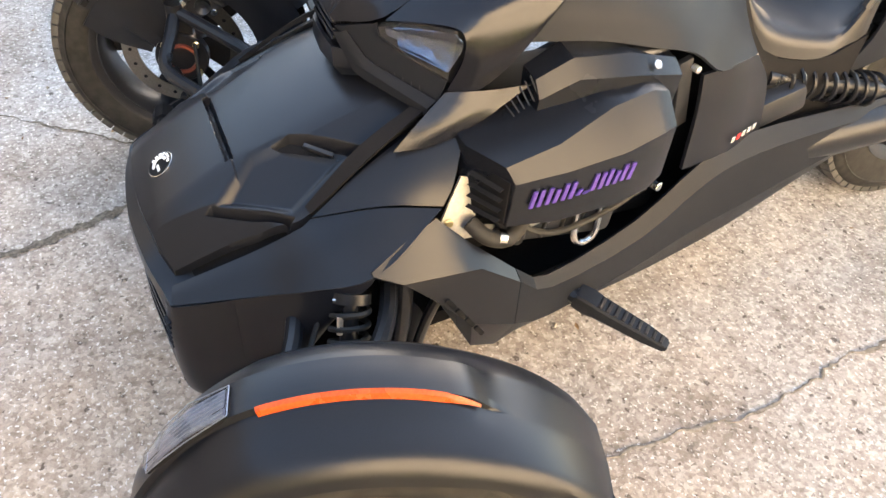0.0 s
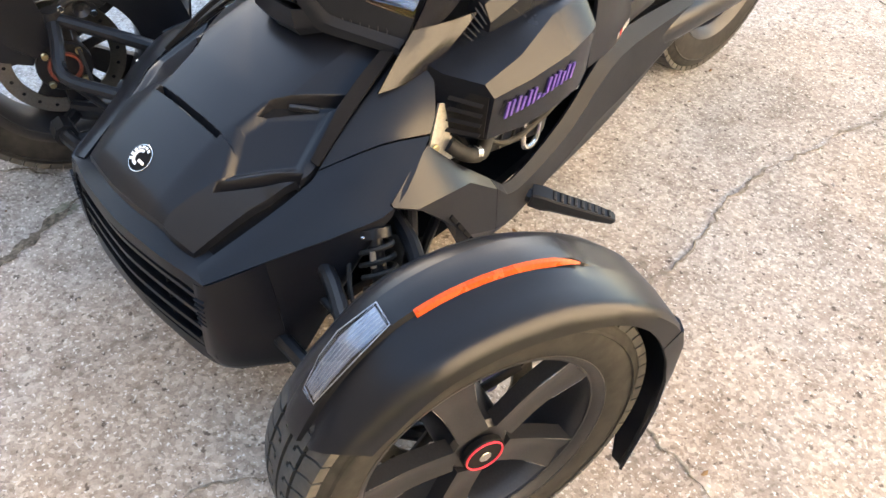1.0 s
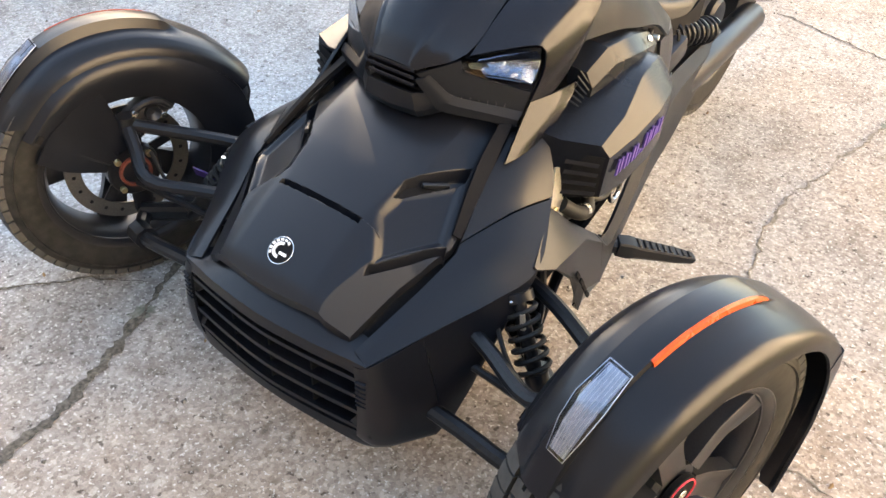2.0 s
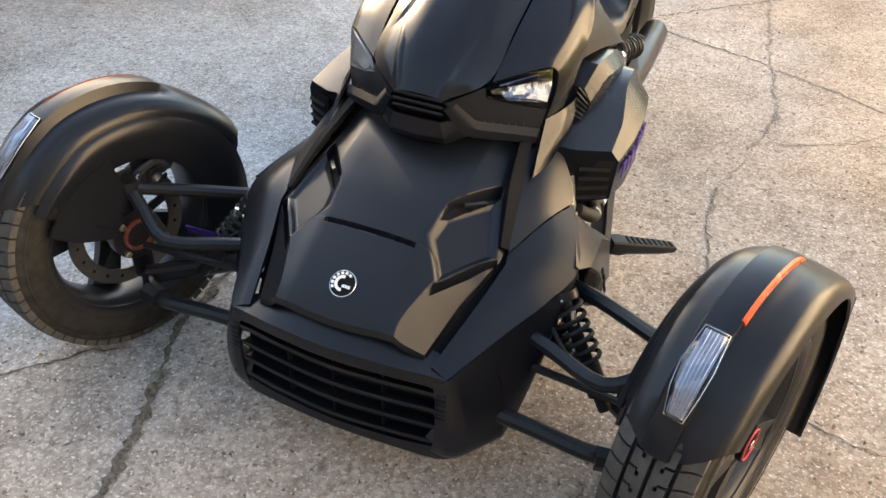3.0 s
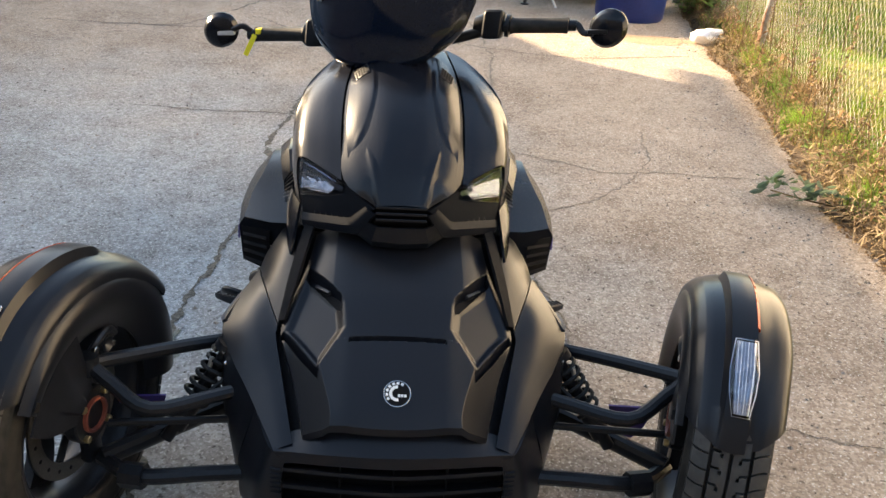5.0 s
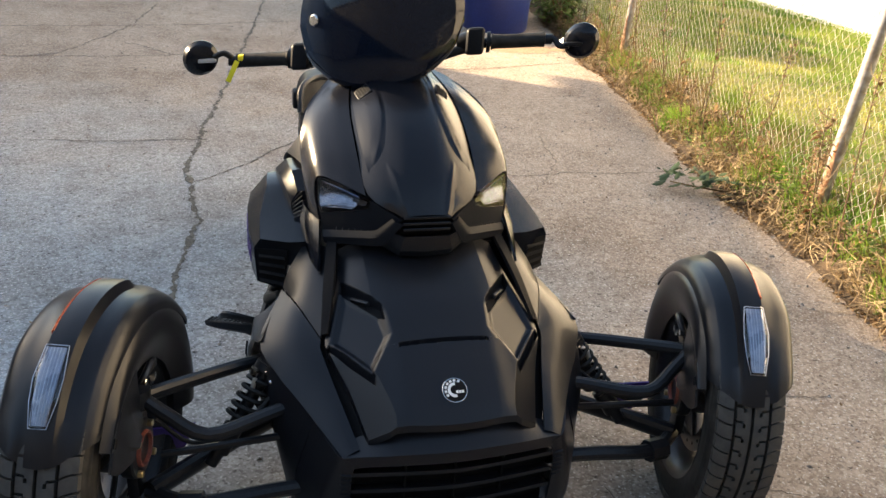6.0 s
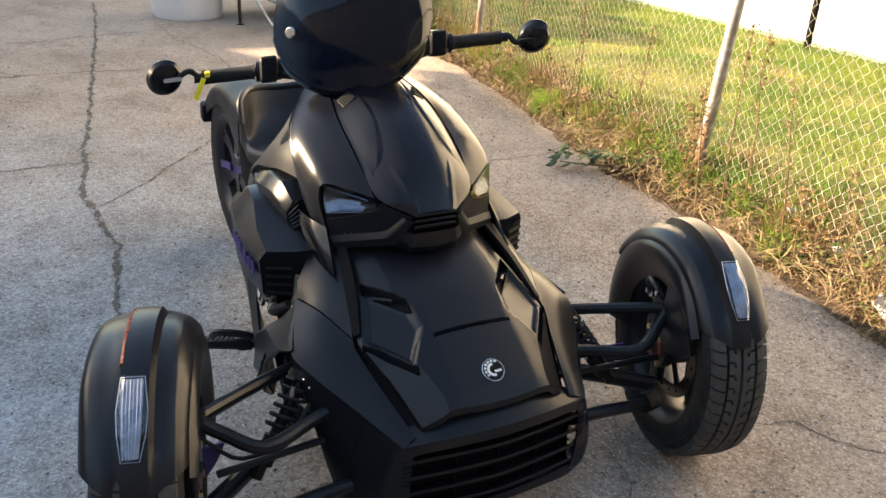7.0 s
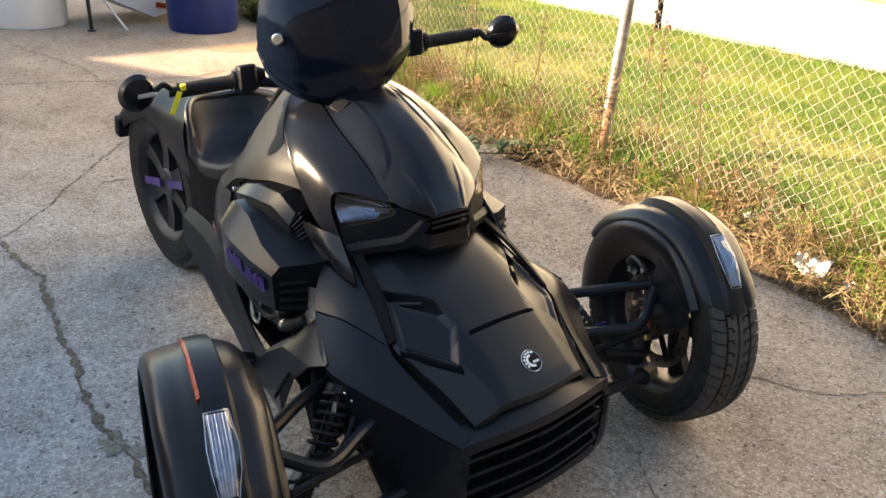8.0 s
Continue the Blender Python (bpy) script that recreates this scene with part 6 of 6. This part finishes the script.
def suspension(s):
    """Upper and lower wishbones, spring and damper, tie rod."""
    up_out, lo_out = (s * 0.590, 0.02, 0.405), (s * 0.590, 0.02, 0.175)
    ua = P("upper_wishbone", tube([(s * 0.27, 0.050, 0.345), (s * 0.36, 0.020, 0.335), (s * 0.47, -0.028, 0.338), (s * 0.545, 0.0, 0.375), up_out], 0.0145, 10), M_ARM, None, "black tubular upper wishbone")
    P("rear_leg", tube([(s * 0.28, 0.20, 0.365), (s * 0.40, 0.155, 0.372), (s * 0.54, 0.06, 0.395), up_out], 0.0145, 10), M_ARM, ua)
    P("ball_joint", lathe([(-0.02, 0.001), (-0.02, 0.020), (0.02, 0.020), (0.02, 0.001)], 14, Matrix.Translation(up_out) @ pose(0, 0, 0, 0, 90, 0)), M_ARM, ua)
    la = P("lower_wishbone", tube([(s * 0.22, -0.045, 0.205), (s * 0.36, -0.05, 0.200), (s * 0.50, -0.052, 0.192), lo_out], 0.016, 10), M_ARM, None, "black tubular lower wishbone")
    P("rear_leg", tube([(s * 0.24, 0.26, 0.20), (s * 0.42, 0.14, 0.19), lo_out], 0.034, 12, 0, True, 0.6), M_ARM, la)
    P("arm_clamp", tube([(s * 0.485, -0.054, 0.192), (s * 0.53, -0.045, 0.190)], 0.026, 8), M_ARM, la)
    P("stone_guard", sheet(mir([[(0.500, 0.190, 0.205), (0.600, 0.170, 0.215)], [(0.520, 0.200, 0.150), (0.590, 0.185, 0.150)], [(0.545, 0.205, 0.110), (0.570, 0.195, 0.110)]], s), 0.005, 2, 2, away=(0, 0.6, 0.2)), M_PURPLE, la, "purple plastic guard")
    P("tie_rod", tube([(s * 0.22, 0.03, 0.28), (s * 0.56, 0.0, 0.28)], 0.008, 8), M_ARM)
    a, b = Vector((s * 0.340, 0.120, 0.385)), Vector((s * 0.470, 0.060, 0.195))
    sh = P("shock_absorber", tube([a, b], 0.014, 12), M_ARM, None, "coil-over shock absorber with a black spring")
    P("spring", spring(a.lerp(b, 0.06), a.lerp(b, 0.58), 0.029, 0.0048, 6.0), M_RUBBER, sh, "black coil spring")
    P("reservoir", tube([a.lerp(b, 0.60), a.lerp(b, 0.86)], 0.022, 16), M_ARM, sh)
    P("shock_cap", tube([a.lerp(b, -0.02), a.lerp(b, 0.05)], 0.031, 16), M_ARM, sh)
    P("shock_bolt", tube([tuple(a + Vector((-0.02 * s, -0.035, 0.0))), tuple(a + Vector((-0.004, -0.045, -0.01)))], 0.005, 8), M_STEEL, sh)
    P("adjuster", tube([(s * 0.372, 0.092, 0.378), (s * 0.380, 0.088, 0.350)], 0.0050, 10), M_ALU, sh, "bright adjuster pin")
    P("spring_seat", tube([(s * 0.348, 0.088, 0.392), (s * 0.362, 0.124, 0.392)], 0.0026, 6), M_STEEL, sh)
    P("brake_line", tube([(s * 0.30, 0.10, 0.38), (s * 0.40, 0.03, 0.31), (s * 0.50, 0.04, 0.27), (s * 0.57, 0.05, 0.33)], 0.0045, 6), M_RUBBER)


for s in (1, -1):
    front_wheel(s)
    fender(s)
    suspension(s)

# ---- handlebar, screen, mirrors ----
bar_x = Vector((0.767, -0.226, 0.097)).normalized()
bar_f = Vector((-bar_x.y, bar_x.x, 0)).normalized() * -1
BAR = Matrix((( bar_x.x, bar_f.x, 0, 0.0), (bar_x.y, bar_f.y, 0, 0.673), (bar_x.z, bar_f.z, 1, 0.922), (0, 0, 0, 1)))


def H(name, bm, material, parent=None, label=""):
    bmesh.ops.transform(bm, matrix=BAR, verts=bm.verts)
    return P(name, bm, material, parent, label)


bars = H("handlebar", tube([(-0.405, -0.0, 0.0), (-0.25, 0.0, 0.0), (-0.10, 0.03, -0.02), (0.10, 0.03, -0.010), (0.25, 0.0, 0.018), (0.405, 0.0, 0.018)], 0.0125, 12), M_ARM, None, "black handlebar with rubber grips and bar-end mirrors")
H("steering_head", box((0.12, 0.10, 0.12), pose(0, 0.03, -0.05), 0.02), M_ARM, bars)
for s in (1, -1):
    up = 0.018 if s > 0 else 0.0
    lift = pose(0, 0, up)
    H("grip", lathe([(s * 0.255, 0.013), (s * 0.255, 0.020), (s * 0.262, 0.0175), (s * 0.372, 0.0175), (s * 0.386, 0.0185), (s * 0.388, 0.012)], 16, lift), M_RUBBER, bars, "rubber grip")
    bx = 0.214 if s > 0 else 0.220
    sw = H("switch_box", box((0.046, 0.062, 0.066), pose(s * bx, 0.004, 0.004 + up, 12), 0.012, 3), M_ROUGH, bars)
    H("switch_lid", box((0.036, 0.010, 0.048), pose(s * bx, -0.027, 0.006 + up, 12), 0.004, 2), M_ROUGH, sw)
    H("switch_neck", lathe([(s * (bx - 0.045), 0.014), (s * (bx - 0.045), 0.021), (s * (bx - 0.028), 0.027), (s * (bx - 0.020), 0.027), (s * (bx - 0.020), 0.014)], 18, lift), M_ARM, sw)
    H("switch_button", box((0.014, 0.006, 0.012), pose(s * bx, -0.031, 0.022 + up), 0.002), M_PALE, sw)
    H("switch_collar", lathe([(s * 0.243, 0.014), (s * 0.243, 0.026), (s * 0.252, 0.026), (s * 0.252, 0.014)], 18, lift, closed=True), M_ARM, sw)
    arm = [(0.388, 0.0, 0.018), (0.408, 0.004, 0.020), (0.424, 0.014, 0.004), (0.446, 0.020, 0.004)] if s > 0 else [(0.390, 0.0, 0.0), (0.415, 0.01, 0.022), (0.44, 0.02, 0.014)]
    mir_ob = H("mirror", tube([(s * x, y, z) for x, y, z in arm], 0.0075, 8), M_ARM, bars, "round bar-end mirror")
    c = pose(s * 0.476, 0.010, 0.012, 0, 0, 90 + s * 12)
    H("mirror_shell", lathe([(-0.016, 0.001), (-0.015, 0.020), (-0.008, 0.036), (0.004, 0.044), (0.008, 0.044), (0.008, 0.001)], 32, c @ pose(0, 0, 0, 0, 0, 180)), M_COWL, mir_ob)
    H("mirror_glass", disc(0.041, 0.003, c @ pose(-0.0095, 0, 0), 32), M_REFL, mir_ob)
    H("mirror_arm", box((0.045, 0.012, 0.010), pose(s * 0.455, 0.022, 0.008), 0.003), M_PALE if s < 0 else M_ARM, mir_ob)
H("tag", box((0.013, 0.002, 0.055), pose(-0.392, 0.022, -0.022, 10, 25, 0), 0.0005), M_YELLOW, bars, "yellow key tag")
H("tag_clip", box((0.013, 0.018, 0.014), pose(-0.372, 0.012, 0.010, 0, 0, 0), 0.003), M_YELLOW, bars)

SCREEN = (
    ((0, 0.172, -0.032), (0.055, 0.171, -0.029), (0.100, 0.162, -0.018), (0.128, 0.150, -0.004)),
    ((0, 0.176, 0.015), (0.10, 0.164, 0.020), (0.150, 0.143, 0.029), (0.177, 0.122, 0.037)),
    ((0, 0.170, 0.085), (0.115, 0.150, 0.090), (0.170, 0.121, 0.096), (0.201, 0.092, 0.101)),
    ((0, 0.150, 0.170), (0.115, 0.130, 0.170), (0.164, 0.104, 0.170), (0.193, 0.076, 0.170)),
    ((0, 0.110, 0.270), (0.100, 0.092, 0.268), (0.144, 0.070, 0.264), (0.169, 0.046, 0.260)),
    ((0, 0.070, 0.340), (0.070, 0.060, 0.335), (0.102, 0.046, 0.330), (0.121, 0.028, 0.325)))
SCREEN_ROWS = [[(x * 0.965 - 0.012, y, z) for x, y, z in row] for row in full(SCREEN)]
screen = H("windscreen", sheet(SCREEN_ROWS, 0.004, 4, 4, away=(0, 0, 0.1)), M_SMOKE, None, "dark smoked windscreen on the handlebar")
edge = [row[0] for row in SCREEN_ROWS[2:0:-1]] + SCREEN_ROWS[0] + [row[-1] for row in SCREEN_ROWS[1:3]]
H("lower_lip", sheet([
    [(x * 1.005, y + 0.001, z - 0.001) for x, y, z in edge],
    [(x * 1.010, y - 0.008, z - 0.014) for x, y, z in edge],
    [(x * 0.985, y - 0.030, z - 0.020) for x, y, z in edge],
], 0.003, 2, 3, away=(0, 0, 0.1)), M_SMOKE, screen, "turned-in lower edge")
H("screen_backing", sheet(full([
    [(0, 0.130, -0.030), (0.08, 0.120, -0.020)], [(0, 0.120, 0.10), (0.17, 0.07, 0.10)], [(0, 0.09, 0.20), (0.14, 0.05, 0.20)]]), 0.01, 2, 3, away=(0, 0, 0.1)), M_GAP, screen)
for s in (-1,):
    fx = H("screen_fixing", disc(0.014, 0.008, Matrix.Translation((s * 0.167, 0.1275, 0.112)) @ Vector((s * 0.55, 0.83, 0.05)).to_track_quat("X", "Z").to_matrix().to_4x4(), 20, 0.003), M_STEEL, screen, "bright round fixing")
H("gauge", box((0.09, 0.02, 0.07), pose(0, 0.05, 0.07, -25), 0.01), M_GAP, bars)

# ---- seat and rear ----
P("tank_top", sheet(full([
    [(0, 0.64, 0.918), (0.05, 0.64, 0.908), (0.088, 0.64, 0.886)],
    [(0, 0.80, 0.870), (0.04, 0.80, 0.866), (0.070, 0.81, 0.850)],
    [(0, 0.95, 0.745), (0.03, 0.95, 0.742), (0.052, 0.95, 0.733)],
]), 0.006, 4, 3), M_BODY)
seat = P("seat", sheet(full([
    [(0, 0.92, 0.735), (0.06, 0.925, 0.725), (0.095, 0.93, 0.690), (0.10, 0.94, 0.640)],
    [(0, 1.00, 0.615), (0.09, 1.00, 0.612), (0.132, 1.00, 0.585), (0.14, 1.00, 0.545)],
    [(0, 1.12, 0.566), (0.11, 1.12, 0.566), (0.158, 1.12, 0.558), (0.170, 1.12, 0.520)],
    [(0, 1.23, 0.570), (0.11, 1.21, 0.570), (0.155, 1.17, 0.566), (0.172, 1.16, 0.520)],
    [(0, 1.290, 0.605), (0.10, 1.270, 0.608), (0.156, 1.200, 0.612), (0.171, 1.185, 0.525)],
    [(0, 1.320, 0.665), (0.10, 1.298, 0.668), (0.158, 1.222, 0.672), (0.170, 1.205, 0.550)],
    [(0, 1.334, 0.692), (0.095, 1.312, 0.698), (0.156, 1.238, 0.698), (0.168, 1.222, 0.555)],
]), 0.006, 4, 4), M_SEAT, None, "low black vinyl seat with a raised back")
P("seat_band", tube([(-0.166, 1.190, 0.62), (-0.158, 1.226, 0.688), (-0.095, 1.312, 0.702), (0, 1.336, 0.695), (0.095, 1.312, 0.702), (0.158, 1.226, 0.688), (0.166, 1.190, 0.62)], 0.011, 8), M_SEAT, seat)
P("tail_cover", sheet(full([
    [(0, 1.33, 0.675), (0.08, 1.32, 0.668), (0.150, 1.28, 0.640), (0.160, 1.26, 0.540), (0.165, 1.18, 0.46)],
    [(0, 1.50, 0.655), (0.08, 1.50, 0.646), (0.128, 1.48, 0.615), (0.138, 1.44, 0.545), (0.138, 1.38, 0.48)],
    [(0, 1.70, 0.640), (0.08, 1.70, 0.630), (0.112, 1.69, 0.605), (0.116, 1.67, 0.580), (0.116, 1.65, 0.55)],
    [(0, 1.90, 0.575), (0.08, 1.90, 0.567), (0.106, 1.88, 0.548), (0.110, 1.86, 0.525), (0.110, 1.84, 0.50)],
    [(0, 2.03, 0.490), (0.08, 2.03, 0.482), (0.102, 2.01, 0.468), (0.106, 1.99, 0.455), (0.106, 1.97, 0.44)],
]), 0.006, 4, 3), M_ROUGH, None, "black tail and rear mudguard")
tail = P("tail_box", box((0.30, 0.05, 0.075), pose(0.03, 1.985, 0.445, 10), 0.012, 3), M_ROUGH, None, "black tail lamp and plate bracket")
P("tail_stay", tube([(0, 1.75, 0.33), (0, 1.95, 0.42)], 0.018, 8), M_ARM, tail)

rear = P("rear_wheel", disc(0.06, 0.16, Matrix(), 32, 0.01), M_RIM, None, "dark alloy rear wheel with a wide tyre")
rear.matrix_local = pose(0.0, 1.65, 0.315)
tyre(0.315, 0.205, 0.195, 56, rear, 5)
P("rim", lathe([(-0.095, 0.197), (-0.10, 0.206), (-0.09, 0.204), (-0.08, 0.190), (0.08, 0.190), (0.09, 0.204), (0.10, 0.206), (0.095, 0.197), (0.075, 0.178), (-0.075, 0.178)], 64, closed=True), M_RIM, rear)
for i in range(6):
    sp = P("spoke", spoke(60 * i, 0.075, 0.05, 0.186, -1), M_RIM, rear)
tilt = Euler((radians(-13), 0, 0)).to_matrix()
for k in (-1, 1):
    P("purple_accent", sheet([[tuple(tilt @ Vector(q)) for q in row] for row in [[(-0.090, k * 0.035, 0.014), (-0.090, k * 0.035, -0.014)], [(-0.084, k * 0.10, 0.014), (-0.084, k * 0.10, -0.012)], [(-0.092, k * 0.175, 0.018), (-0.092, k * 0.175, -0.010)]]], 0.008, 2, 2, away=(0.1, 0, 0)), M_PURPLE, rear, "purple spoke insert")
swing = P("swingarm", tube([(0.17, 1.0, 0.33), (0.17, 1.35, 0.33), (0.15, 1.735, 0.315)], (0.055, 0.045), 12), M_ARM, None, "black single-sided swingarm")
sa, sb = Vector((0.15, 1.02, 0.49)), Vector((0.17, 1.33, 0.415))
rs = P("rear_shock", tube([sa, sb], 0.018, 12), M_ARM, None, "rear shock absorber with a black coil spring")
P("spring", spring(sa.lerp(sb, 0.12), sa.lerp(sb, 0.95), 0.033, 0.0048, 9), M_ARM, rs, "black coil spring")
P("rear_linkage", box((0.10, 0.16, 0.06), pose(0.15, 1.02, 0.44, 15), 0.015), M_RIM)
for s in (1, -1):
    P("side_fill", sheet(mir([[(0.15, 0.93, 0.53), (0.18, 0.93, 0.42)], [(0.14, 1.25, 0.52), (0.16, 1.2, 0.42)]], s), 0.01, 2, 2), M_GAP)
    P("seat_skirt", sheet(mir([[(0.105, 0.930, 0.690), (0.165, 0.900, 0.500)], [(0.140, 1.000, 0.548), (0.176, 0.990, 0.430)], [(0.171, 1.120, 0.524), (0.180, 1.100, 0.430)], [(0.172, 1.225, 0.560), (0.168, 1.220, 0.450)]], s), 0.008, 3, 2, away=(0, 1.1, 0.5)), M_GAP)


# ---- the parked motorcycle beside it ----
bike = thing("parked_motorcycle", "dark motorcycle with pale-spoked wheels parked on the concrete", "motorcycle")
bike.matrix_world = pose(-2.12, 2.10, 0, 0, 0, 122.8)
fw = P("wheel", disc(0.05, 0.09, Matrix(), 24), M_RIM, bike, "cast wheel with pale machined spokes")
fw.matrix_local = pose(0, 0, 0.30)
tyre(0.30, 0.14, 0.205, 44, fw, 3)
P("rim", lathe([(-0.06, 0.205), (-0.065, 0.214), (-0.05, 0.195), (0.05, 0.195), (0.065, 0.214), (0.06, 0.205), (0.05, 0.185), (-0.05, 0.185)], 48, closed=True), M_RIM, fw)
for i in range(6):
    m = Euler((radians(60 * i), 0, 0)).to_matrix().to_4x4()
    for k in (-1, 1):
        P("spoke", box((0.03, 0.012, 0.15), m @ pose(0.02, k * 0.018, 0.118), 0.003), M_PALE, fw)
P("fork", tube([(0.08, 0, 0.30), (0.08, 0.25, 0.95)], 0.03, 12, 1, False), M_ARM, bike)
P("fork", tube([(-0.08, 0, 0.30), (-0.08, 0.25, 0.95)], 0.03, 12, 1, False), M_ARM, bike)
P("body", sheet(full([[(0, 0.25, 0.9), (0.15, 0.25, 0.85), (0.18, 0.3, 0.35)], [(0, 0.7, 0.95), (0.2, 0.7, 0.85), (0.2, 0.7, 0.25)], [(0, 1.3, 0.8), (0.16, 1.3, 0.7), (0.16, 1.3, 0.3)]]), 0.03, 3, 3, away=(0, 0.7, 0.3)), M_COWL, bike)
P("floor_board", box((0.12, 0.42, 0.03), pose(0.24, 0.62, 0.19), 0.008), M_ARM, bike)
rw2 = P("wheel", disc(0.05, 0.1, Matrix(), 24), M_RIM, bike)
rw2.matrix_local = pose(0, 1.55, 0.30)
tyre(0.30, 0.16, 0.205, 44, rw2, 3)
